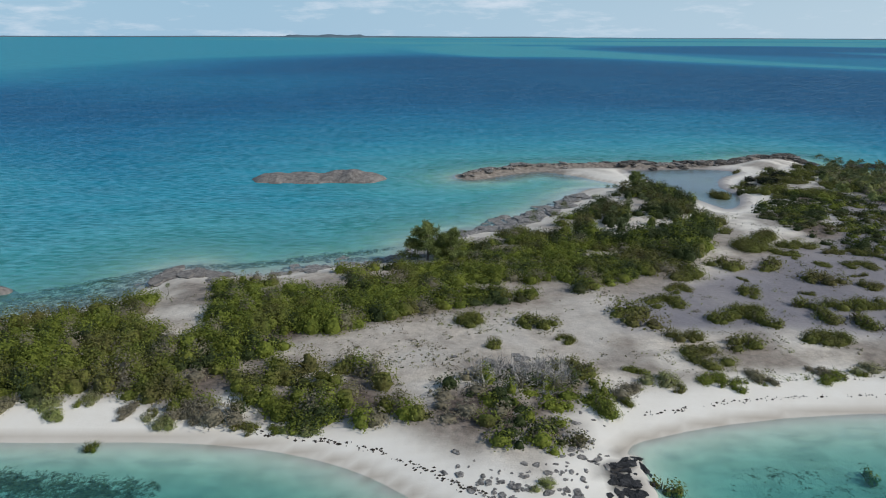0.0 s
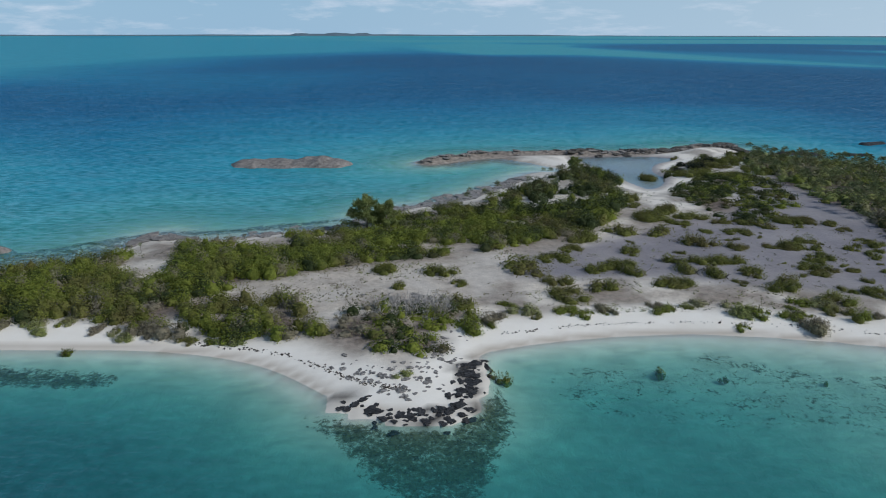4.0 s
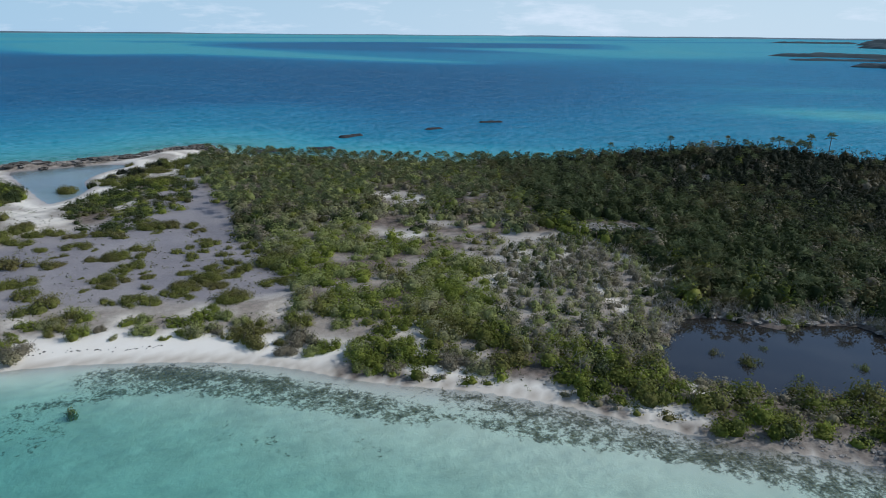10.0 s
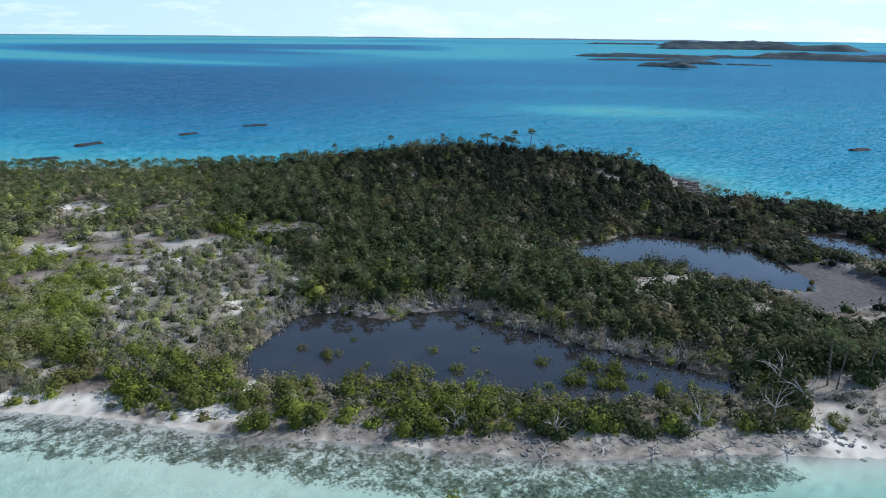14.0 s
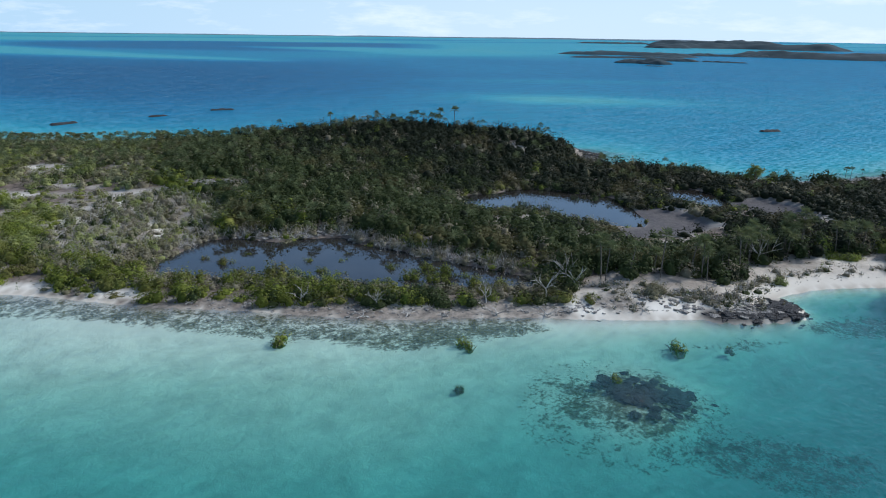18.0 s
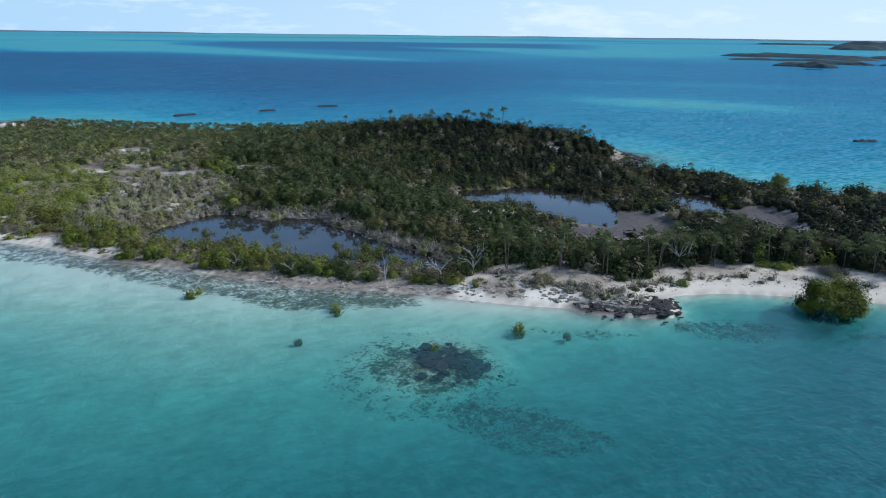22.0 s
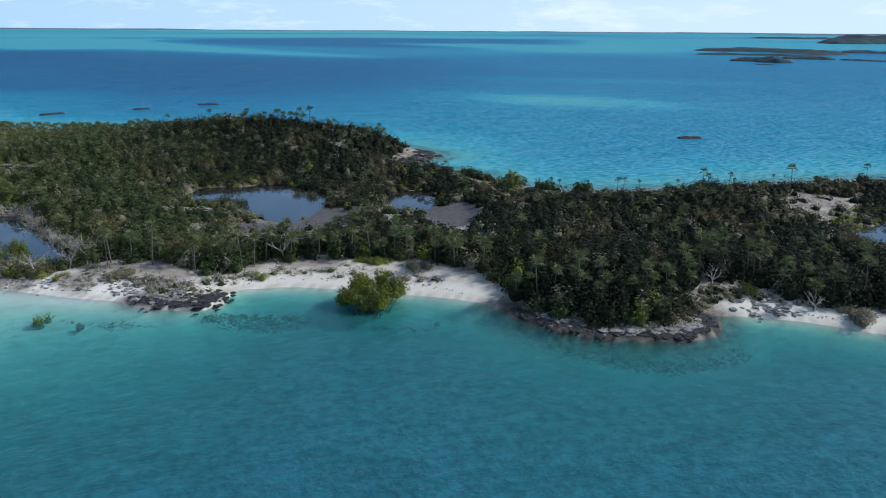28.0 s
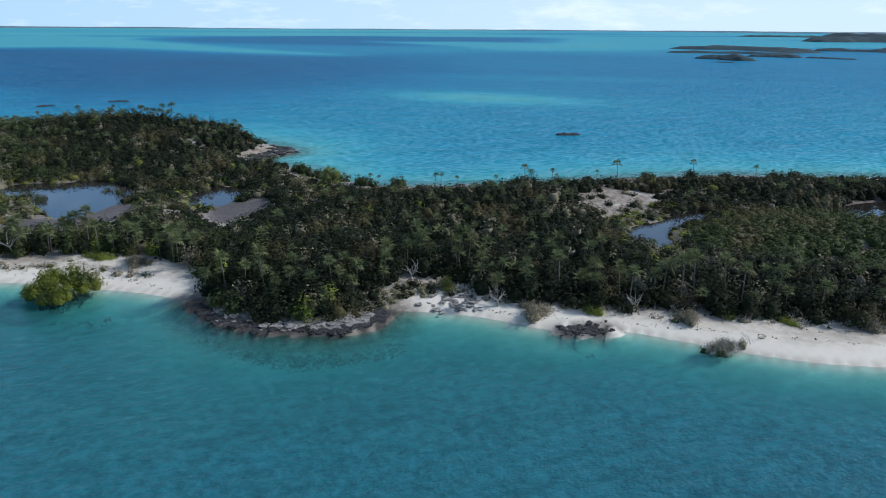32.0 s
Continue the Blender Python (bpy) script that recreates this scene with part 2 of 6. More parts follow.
def sea_material():
    """Clear shallow sea: sky mirrored in small waves over a body colour that thickens and turns blue with depth."""
    m = Nodes("sea_water")
    d = m.attr("depth")
    vary = m.math("MULTIPLY", m.math("SUBTRACT", m.noise(0.035, 5, 0.6), 0.5), 2.2)
    dd = m.math("ADD", d, m.math("MULTIPLY", vary, m.ramp(m.math("DIVIDE", d, 3.0), [(0.2, 0.0), (1.0, 0.5)])))
    u = m.math("DIVIDE", dd, 10.0, True)
    open_sea = m.ramp(u, [(0.0, (0.20, 0.52, 0.50)), (0.10, (0.10, 0.45, 0.46)), (0.18, (0.045, 0.32, 0.39)), (0.30, (0.015, 0.212, 0.322)), (0.50, (0.011, 0.168, 0.308)), (0.70, (0.004, 0.112, 0.245)), (1.0, (0.002, 0.060, 0.160))])
    lagoon = m.ramp(u, [(0.0, (0.13, 0.36, 0.33)), (0.10, (0.058, 0.228, 0.218)), (0.20, (0.034, 0.155, 0.162)), (0.30, (0.026, 0.136, 0.168)), (0.42, (0.024, 0.114, 0.150)), (0.60, (0.024, 0.094, 0.130))])
    body = m.mix(m.attr("lagoon"), open_sea, lagoon)
    # light and dark wave faces are painted into the open sea's body colour
    painted_fleck = m.math("ADD", m.math("MULTIPLY", m.noise(1.15, 4, 0.64, (0.42, 1.05, 1.0)), 0.72), m.math("MULTIPLY", m.noise(0.13, 4, 0.65, (0.5, 1.3, 1.0)), 0.28))
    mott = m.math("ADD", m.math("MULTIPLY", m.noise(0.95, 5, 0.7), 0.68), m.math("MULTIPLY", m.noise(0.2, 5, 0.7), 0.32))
    body = m.mix(1.0, body, m.mix(m.attr("lagoon"), m.ramp(painted_fleck, [(0.40, 0.70), (0.60, 1.25)]), m.ramp(mott, [(0.40, 0.70), (0.60, 1.22)])), "MULTIPLY")
    clear_lagoon = m.ramp(u, [(0.0, 0.0), (0.03, 0.03), (0.08, 0.14), (0.18, 0.48), (0.30, 0.88), (0.5, 1.0)])
    clear_open = m.ramp(u, [(0.0, 0.0), (0.03, 0.06), (0.06, 0.22), (0.12, 0.75), (0.22, 1.0)])
    thick = m.mix(m.attr("lagoon"), clear_open, clear_lagoon)
    tint = m.ramp(u, [(0.0, (1, 1, 1)), (0.015, (0.84, 0.95, 0.91)), (0.05, (0.56, 0.82, 0.77)), (0.10, (0.34, 0.72, 0.70)), (0.2, (0.18, 0.60, 0.64)), (0.5, (0.1, 0.45, 0.6))])
    wave = m.math("ADD", m.noise(0.6, 5, 0.6, (0.5, 1.3, 1.0)), m.math("MULTIPLY", m.noise(2.2, 3, 0.55), 0.35))
    calm = m.ramp(m.math("DIVIDE", d, 5.0), [(0.0, 0.10), (0.5, 0.4), (1.0, 1.0)])
    bump = m.n("ShaderNodeBump", Height=wave, Strength=calm, Distance=0.55).outputs["Normal"]
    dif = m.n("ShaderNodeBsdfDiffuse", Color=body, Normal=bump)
    clear = m.n("ShaderNodeBsdfTransparent", Color=tint)
    base = m.n("ShaderNodeMixShader", Fac=thick)
    m.link(clear.outputs[0], base.inputs[1])
    m.link(dif.outputs[0], base.inputs[2])
    gloss = m.n("ShaderNodeBsdfGlossy", Color=(0.72, 0.90, 1.0), Roughness=0.20, Normal=bump)
    fr = m.n("ShaderNodeFresnel", IOR=1.33, Normal=bump)
    # wave faces that lean to the viewer mirror less: long crests and small ripples break the sheen
    crest = m.math("ADD", m.math("MULTIPLY", m.noise(1.15, 4, 0.64, (0.42, 1.05, 1.0)), 0.8), m.math("MULTIPLY", m.noise(0.16, 3, 0.6, (0.5, 1.2, 1.0)), 0.2))
    cap = m.mix(m.attr("lagoon"), m.ramp(crest, [(0.42, 0.02), (0.60, 0.34)]), m.ramp(crest, [(0.42, 0.08), (0.60, 0.33)]))
    full = m.n("ShaderNodeMixShader", Fac=m.math("MINIMUM", fr.outputs[0], m.math("MAXIMUM", cap, m.ramp(m.math("DIVIDE", d, 5.0), [(0.0, 0.45), (0.06, 0.0)]))))
    m.link(base.outputs[0], full.inputs[1])
    m.link(gloss.outputs[0], full.inputs[2])
    return m.done(full.outputs[0])


def pond_material():
    m = Nodes("still_pond_water")
    col = m.mix(m.noise(0.25, 5), (0.016, 0.0145, 0.013), (0.038, 0.033, 0.028))
    bump = m.bump(m.noise(1.4, 3), 0.05, 0.05)
    dif = m.n("ShaderNodeBsdfDiffuse", Color=col)
    gloss = m.n("ShaderNodeBsdfGlossy", Color=(0.68, 0.83, 1.0), Roughness=0.03, Normal=bump)
    fr = m.n("ShaderNodeFresnel", IOR=1.52, Normal=bump)
    full = m.n("ShaderNodeMixShader", Fac=fr.outputs[0])
    m.link(dif.outputs[0], full.inputs[1])
    m.link(gloss.outputs[0], full.inputs[2])
    return m.done(full.outputs[0])


def leaf_material(name, dark, light, dry=(0.16, 0.13, 0.06), dry_share=0.08, glow=0.28):
    """Leaves: each clump its own shade, with broad drifts from bush to bush and some dry ones."""
    m = Nodes(name)
    g = m.t.nodes.new("ShaderNodeNewGeometry")
    r = g.outputs["Random Per Island"]
    k = m.math("ADD", m.math("MULTIPLY", r, 0.28), m.math("MULTIPLY", m.noise(0.6, 4), 0.92))
    col = m.mix(m.ramp(k, [(0.3, 0.0), (0.85, 1.0)]), dark, light)
    col = m.mix(m.ramp(m.noise(0.13, 4), [(1.0 - dry_share - 0.42, 0.0), (1.0 - dry_share - 0.28, 0.65)]), col, dry)
    dif = m.n("ShaderNodeBsdfPrincipled", Base_Color=col, Roughness=0.7)
    dif.inputs["Specular IOR Level"].default_value = 0.12
    tr = m.n("ShaderNodeBsdfTranslucent", Color=col)
    mx = m.n("ShaderNodeMixShader", Fac=glow)
    m.link(dif.outputs[0], mx.inputs[1])
    m.link(tr.outputs[0], mx.inputs[2])
    return m.done(mx.outputs[0])


def plain_material(name, a, b, scale=2.0, rough=0.85, bump=0.4):
    m = Nodes(name)
    col = m.mix(m.ramp(m.noise(scale, 7, 0.68), [(0.3, 0.0), (0.7, 1.0)]), a, b)
    bs = m.n("ShaderNodeBsdfPrincipled", Base_Color=col, Roughness=rough, Normal=m.bump(m.noise(scale * 1.7, 7, 0.7), bump, 0.3))
    bs.inputs["Specular IOR Level"].default_value = 0.25
    return m.done(bs.outputs["BSDF"])


GROUND, SEA, POND = ground_material(), sea_material(), pond_material()
OLIVE = leaf_material("olive_green_leaves", (0.082, 0.115, 0.021), (0.28, 0.315, 0.052))
# darker copy of the mid green, with cloud shade put into its colour
DARKSHADED = leaf_material("dark_cloud_shaded_leaves", (0.012, 0.0175, 0.0105), (0.031, 0.040, 0.019), dry_share=0.04)
MIDGREEN = leaf_material("mid_green_leaves", (0.023, 0.036, 0.013), (0.090, 0.114, 0.040), dry_share=0.05)
PALE = leaf_material("pale_olive_leaves", (0.12, 0.15, 0.045), (0.38, 0.41, 0.14), (0.30, 0.27, 0.18), 0.12)
GREYLEAF = leaf_material("dry_grey_green_leaves", (0.12, 0.115, 0.06), (0.35, 0.32, 0.195), (0.24, 0.21, 0.16), 0.2)
MANGROVE = leaf_material("yellow_green_mangrove_leaves", (0.055, 0.080, 0.015), (0.20, 0.22, 0.036))
PALMLEAF = leaf_material("pale_green_palm_fans", (0.055, 0.080, 0.035), (0.235, 0.265, 0.122), dry_share=0.06, glow=0.25)
FEATHER = leaf_material("feathery_green_needles", (0.13, 0.16, 0.05), (0.31, 0.35, 0.12), (0.28, 0.28, 0.13), 0.05, glow=0.4)
FLATGREEN = leaf_material("dull_olive_flat_leaves", (0.066, 0.080, 0.021), (0.24, 0.25, 0.06), dry_share=0.08)
BARK = plain_material("grey_brown_bark", (0.085, 0.072, 0.06), (0.21, 0.185, 0.155), 5.0)
DEADWOOD = plain_material("bleached_dead_wood", (0.34, 0.32, 0.29), (0.62, 0.58, 0.53), 6.0)
BLACKROCK = plain_material("black_wet_ironshore", (0.012, 0.012, 0.013), (0.085, 0.083, 0.083), 2.4, 0.8, 1.0)
BROWNROCK = plain_material("brown_pitted_limestone", (0.11, 0.098, 0.086), (0.36, 0.33, 0.295), 1.1, 0.9, 1.0)
GREYROCK = plain_material("grey_white_limestone", (0.07, 0.065, 0.06), (0.50, 0.47, 0.43), 2.6, 0.9, 1.0)
WRACK = plain_material("dry_seaweed", (0.018, 0.014, 0.010), (0.07, 0.055, 0.04), 3.0)
DARKROCK = plain_material("dark_wet_limestone", (0.016, 0.018, 0.020), (0.060, 0.062, 0.064), 1.1, 0.85, 1.0)
DARKBROWN = plain_material("dark_brown_limestone", (0.035, 0.032, 0.028), (0.16, 0.145, 0.125), 1.6, 0.9, 1.0)
# distance haze is painted into the blue base colours of coast and cays
FARCOAST = plain_material("haze_tinted_far_coast", (0.09, 0.14, 0.17), (0.15, 0.21, 0.25), 0.01, 0.9, 0.0)
HAZYGREEN = plain_material("haze_tinted_far_scrub", (0.016, 0.036, 0.046), (0.034, 0.062, 0.074), 0.03, 0.9, 0.2)

# ---- the plan: coasts, ponds, zones ----
SOUTH = [(-110, 58), (-70, 47), (-45, 43), (-26, 42.2), (-14, 42.2), (-6, 41), (0, 38.5), (5, 34.5), (8, 32), (13.4, 30.7), (16.5, 32), (17.3, 36), (18.5, 41.3), (21, 42.9), (27, 44.8), (35, 46.2), (42, 46.4), (54, 44.5), (62, 41.8), (69, 38.5), (74, 35), (80, 29), (87, 24), (92, 19), (97, 13), (101, 8)]
SOUTH += [(106, 3.6), (112, -3), (118, -9), (124, -13), (130, -17.5), (137, -23.8), (143, -28.3), (147, -31.5), (151, -33), (153, -29.8), (160, -31), (166, -34.5), (172, -39), (177, -43), (181, -48), (183, -54), (187, -58.3), (194, -62), (197.5, -61), (199, -58.8), (203, -60.5), (208, -64.5), (213, -70.5)]
SOUTH += [(219, -73.5), (223, -78), (229, -85), (236, -90), (252, -98), (280, -110), (330, -125), (460, -150)]
NORTH = [(460, -95), (380, -62), (318, -35), (290, -20.5), (268, -14), (250, -11), (238, -8.5), (224, -3), (217, 2), (213, 8), (212, 18), (208, 27), (202, 34), (205, 38), (214.5, 44), (213, 52), (207, 66), (194, 83), (172, 100), (150, 111), (135, 119), (120, 128), (108, 137), (96, 145), (87, 153)]
NORTH += [(87, 161), (80, 163), (71, 157), (60, 154), (44, 152), (26, 150.2), (18, 147), (11, 140.8), (15, 140), (21, 144), (27, 146.5), (33, 142), (37, 137), (40, 133.5), (39, 130.5), (34, 129.4), (30, 124.4), (24, 113.5), (19, 107.7), (16, 103), (13, 99.8), (7, 97.5), (2.5, 91), (1, 85.5)]
NORTH += [(-4.7, 83), (-10, 81.7), (-15, 78.8), (-22, 78.8), (-26, 81), (-28.6, 76), (-29, 71.6), (-32, 67.7), (-37, 65.8), (-42, 63), (-60, 66), (-110, 80)]
WET_FLAT = [(44, 149), (54, 151.2), (66, 150.4), (69.5, 145), (63, 138), (60.5, 130), (61, 123), (57, 114), (52, 111.5), (49, 122), (45.5, 136)]
POND_A = [(104.5, 18), (106, 22), (109.7, 24.6), (113.1, 27.2), (116.3, 27), (119, 24.6), (121.3, 21), (124, 20.8), (129, 18.5), (129, 15), (131, 10.5), (132.4, 5.6), (135, -1.7), (136.8, -6.2), (137.2, -10), (133, -9.6), (129, -6.5), (123.5, -2.8), (119.9, 2.6), (117.2, 6.2), (114.1, 9.6), (110, 12), (107, 15)]
POND_B = [(155.6, 20), (156.2, 24.5), (158, 28), (162, 27.4), (166, 26.2), (170.5, 26.4), (174, 24), (176.2, 20.3), (178.2, 16), (179, 12), (177, 7.5), (174, 3.2), (171, -0.6), (167.8, -2.6), (165, 0.4), (163.4, 5), (162.4, 10), (161.6, 14), (158.4, 16.6)]
POND_C = [(186, 3.6), (188.4, 7), (191.5, 10.4), (196.6, 8.6), (196.5, 3.2), (194.3, 0), (190.4, -4.2), (186.4, -2.2)]
POND_D = [(241.4, -49), (243, -45.4), (245.6, -43.2), (251.7, -42.4), (258.3, -39.8), (264, -39.8), (258, -44), (252, -45.6), (248, -48), (246, -51.5), (242.6, -54)]
POND_E = [(252, -64), (258, -66), (262, -69.5), (256, -68)]
POND_F = [(282, -50), (290, -47.5), (298, -49), (292, -53), (284, -55)]
PONDS = [POND_A, POND_B, POND_C, POND_D, POND_E, POND_F]
MUD_B = [(159.6, -1.0), (163, -1.8), (168, -3), (171, -0.8), (174.5, 3.6), (177.6, 2.6), (178.4, -5), (175, -9), (170.5, -10.5), (160, -7.5)]
MUD_C = [(191, -3), (198.5, -5.5), (195.5, -14), (189, -18), (187.5, -12)]
GREY_FLAT = [(24, 69.5), (33, 74.5), (50, 87), (58, 92), (67, 90), (75, 84), (79.5, 72), (82, 55), (73, 51.5), (62, 55), (50, 57.7), (38, 61), (27, 61)]
MUD_WIDE = [(22, 60), (24, 69.5), (33, 74.5), (45, 84), (52, 90), (58, 92), (64, 100), (70, 116), (80, 119), (82, 90), (85, 55), (74, 50.5), (62, 54), (50, 57), (38, 60), (27, 59)]
BARE_W = [(-24, 63), (-26, 73), (-20.5, 74.5), (-18, 66), (-17.5, 58), (-20, 57.6)]
OPEN_W = [(-9, 54), (-6, 58.5), (3.6, 63.6), (15.9, 67), (22, 73), (26, 66), (22.5, 58), (15.7, 51.3), (8.7, 53.4), (4.5, 45), (1.7, 48.3), (-2.5, 53)]
BAR_LINE = [(11.5, 141), (19, 147.2), (26, 150), (44, 151.6), (60, 153.4), (71, 156), (80, 161.5), (86.5, 161.5)]

BLACK_COASTS = [[(7.5, 32.5), (11, 31), (14, 30.6), (16.6, 31.8), (17.3, 35), (17.8, 39)], [(144, -28.5), (147.5, -31.2), (151, -32.6), (152.3, -31)], [(181.3, -48.5), (183, -53.7), (187, -58), (194, -61.6), (197.3, -60.7), (198.6, -59)], [(214, -71.2), (217.5, -72.6)], [(203, 35), (208, 40), (214, 44), (213.5, 50)]]


def curve(points, steps=4, closed=False):
    """A smooth line through the points of the plan."""
    p = np.array(points, float)
    p = np.vstack([p[-1:], p, p[:2]]) if closed else np.vstack([2 * p[:1] - p[1:2], p, 2 * p[-1:] - p[-2:-1]])
    out = []
    for i in range(1, len(p) - 2):
        a, b, c, d = p[i - 1:i + 3]
        for s in np.arange(steps) / steps:
            out.append(0.5 * (2 * b + (c - a) * s + (2 * a - 5 * b + 4 * c - d) * s * s + (3 * b - a - 3 * c + d) * s ** 3))
    if not closed:
        out.append(p[-2])
    return np.array(out)


def inside(poly, x, y):
    x, y = np.asarray(x, float), np.asarray(y, float)
    hit = np.zeros(x.shape, bool)
    q = np.roll(poly, -1, 0)
    for (ax, ay), (bx, by) in zip(poly, q):
        if ay == by:
            continue
        hit ^= ((ay > y) != (by > y)) & (x < (bx - ax) * (y - ay) / (by - ay) + ax)
    return hit


def far_from(line, x, y, closed=False):
    """The distance to a line."""
    x, y = np.asarray(x, float), np.asarray(y, float)
    best = np.full(x.shape, 1e18)
    q = np.roll(line, -1, 0) if closed else line[1:]
    for (ax, ay), (bx, by) in zip(line, q):
        dx, dy = bx - ax, by - ay
        s = np.clip(((x - ax) * dx + (y - ay) * dy) / (dx * dx + dy * dy + 1e-9), 0, 1)
        np.minimum(best, (x - ax - s * dx) ** 2 + (y - ay - s * dy) ** 2, out=best)
    return np.sqrt(best)


def signed(points, x, y):
    """The distance from the edge of a closed area: positive inside."""
    line = curve(points, 3, True)
    d = far_from(line, x, y, True)
    return np.where(inside(line, x, y), d, -d)


rng = np.random.default_rng(7)
_tab = rng.random((256, 256))


def value_noise(x, y, size):
    """Smooth noise from 0 to 1 over the plan, with lumps of that size."""
    u, v = np.asarray(x, float) / size + 500.0, np.asarray(y, float) / size + 500.0
    i, j = np.floor(u).astype(int), np.floor(v).astype(int)
    f, g = u - i, v - j
    f, g = f * f * (3 - 2 * f), g * g * (3 - 2 * g)
    t = lambda a, b: _tab[a % 256, b % 256]
    return (t(i, j) * (1 - f) + t(i + 1, j) * f) * (1 - g) + (t(i, j + 1) * (1 - f) + t(i + 1, j + 1) * f) * g


def rough_noise(x, y, size):
    return 0.55 * value_noise(x, y, size) + 0.29 * value_noise(x + 31, y - 7, size / 2.1) + 0.16 * value_noise(x - 11, y + 53, size / 4.3)


def smooth(v, a, b):
    s = np.clip((np.asarray(v, float) - a) / (b - a), 0, 1)
    return s * s * (3 - 2 * s)


COAST = np.vstack([curve(SOUTH, 4), curve(NORTH, 4)])
SOUTH_LINE, NORTH_LINE, BAR = curve(SOUTH, 3), curve(NORTH, 3), curve(BAR_LINE, 4)
SPINE = np.array([(-110, 64), (0, 64), (60, 95), (100, 75), (160, 20), (210, -20), (300, -65), (460, -120)], float)


def bump_at(x, y, cx, cy, along, across, turn):
    c, s = math.cos(radians(turn)), math.sin(radians(turn))
    u, v = (x - cx) * c + (y - cy) * s, -(x - cx) * s + (y - cy) * c
    return np.exp(-(u / along) ** 2 - (v / across) ** 2)


# broad patches of the open sea: outline, depth and softness of the edge
SEA_PATCHES = [
    ([(-900, 420), (-330, 380), (-230, 520), (-230, 760), (-60, 1010), (-200, 2200), (-1500, 3200), (-2600, 1500)], 2.1, 130),
    ([(-200, 470), (-190, 720), (-55, 940), (140, 900), (250, 690), (330, 580), (375, 460), (275, 270), (190, 240), (105, 335), (0, 470)], 8.8, 150),
    ([(300, 1190), (320, 1575), (720, 1790), (1000, 1630), (1220, 1458), (770, 892), (564, 880), (430, 1000)], 7.5, 90),
    ([(-60, 1500), (30, 930), (180, 880), (300, 680), (385, 575), (410, 620), (350, 830), (270, 1300), (100, 1900)], 1.5, 38),
    ([(650, 830), (690, 700), (780, 720), (840, 790), (890, 1050), (720, 1150), (625, 1140)], 1.7, 45),
    ([(72, 255), (130, 270), (150, 215), (125, 178), (92, 180)], 5.0, 22),
]


def terrain(x, y):
    """Height of land and sea floor, and the depth of the water, over the plan."""
    d = far_from(COAST, x, y, True)
    land = inside(COAST, x, y)
    lumps = rough_noise(x, y, 9.0) - 0.5
    h = 1.15 * (1 - np.exp(-d / 6.0)) + lumps * 0.5 * smooth(d, 2, 9)
    h += 5.2 * bump_at(x, y, 184, 71, 34, 14, -45) * smooth(d, 0, 9)
    h += 1.6 * bump_at(x, y, 134, 68, 34, 20, -35)
    h += 3.0 * bump_at(x, y, 252, -31, 20, 9, -20) * smooth(d, 0, 8)
    h += 1.6 * bump_at(x, y, 196, -45, 16, 11, -40) * smooth(d, 0, 8)
    h += 0.8 * bump_at(x, y, 77, 154, 6, 3, 35) + 0.9 * bump_at(x, y, 140, -16, 9, 4, -35)
    # sea floor: a shallow lagoon south of the cay, deeper water to the north with pale shoals
    side = y - np.interp(x, SPINE[:, 0], SPINE[:, 1])
    low = 1.6 + 1.5 * smooth(-x, -46, -8) * smooth(d, 2, 14) + 1.1 * smooth(d, 4, 40) + 1.5 * smooth(d, 30, 100) + 0.9 * (rough_noise(x, y, 38.0) - 0.5)
    # extra eastern depth puts the dimmer light there into the lagoon's colour
    low += 0.8 * smooth(x - y, 170, 240) + 1.7 * smooth(x - y, 270, 350)
    low -= 1.15 * bump_at(x, y, 86, -8, 62, 26, -50) + 0.6 * bump_at(x, y, 46, 22, 18, 10, -15)
    east = smooth(x + 0.3 * y, 140, 230)
    up = 1.7 + 1.3 * smooth(d, 6, 50) + 5.8 * smooth(d, 45, 170) + 1.5 * (rough_noise(x, y, 140.0) - 0.5)
    up -= 0.9 * smooth(-x, -20, 90) * smooth(260 - y, 0, 160) + 3.2 * smooth(-x, 150, 520) * smooth(y, 150, 500)
    up = up * (1 - east) + east * (3.7 + 1.6 * smooth(d, 60, 300) + 1.4 * (rough_noise(x, y, 120.0) - 0.5) - 3.2 * bump_at(x, y, 318, 150, 58, 26, -50) - 1.6 * bump_at(x, y, 420, 230, 110, 22, -38))
    up += 3.4 * bump_at(x, y, 165, 320, 210, 120, 50)
    far = smooth(y - 1.25 * np.minimum(x, 0) + 0.1 * np.maximum(x, 0) + 520 * (value_noise(x * 0.6 + 50, y, 170.0) - 0.5), 480, 980)
    up = up * (1 - far) + far * (0.9 + 3.0 * smooth(value_noise(x * 0.22 + 900, y, 190.0) * 0.6 + value_noise(x * 0.3, y - 77, 420.0) * 0.4, 0.45, 0.75) + 1.2 * smooth(x - 0.5 * y, 0, 900))
    for area, sound, soft in SEA_PATCHES:
        k = smooth(signed(area, x, y), -soft, soft)
        up = up * (1 - k) + (sound + 0.12 * sound * (rough_noise(x, y, 60.0) - 0.5)) * k
    deep = np.where(side > 0, np.maximum(up, 1.25), low)
    slope = np.where(side > 0, 1.0 + 1.2 * east, (1.4 + 4.2 * smooth(x - y, 150, 200) + 0.7 * smooth(-x, -46, -8)) * (1 - 0.72 * bump_at(x, y, 92, 8, 48, 22, -47)))
    h += 0.16 * (rough_noise(x, y, 3.4) - 0.5) * smooth(3.5 - np.abs(d - 1.8), 0, 2.5) * smooth(x, 84, 92) * smooth(141 - x, 0, 6)
    depth = deep * (1 - np.exp(-d * 0.085 / deep * slope))
    h = np.where(land, h, -depth)
    reef = np.exp(-((x - 124.2) / 2.6) ** 2 - ((y + 33.2) / 2.3) ** 2)
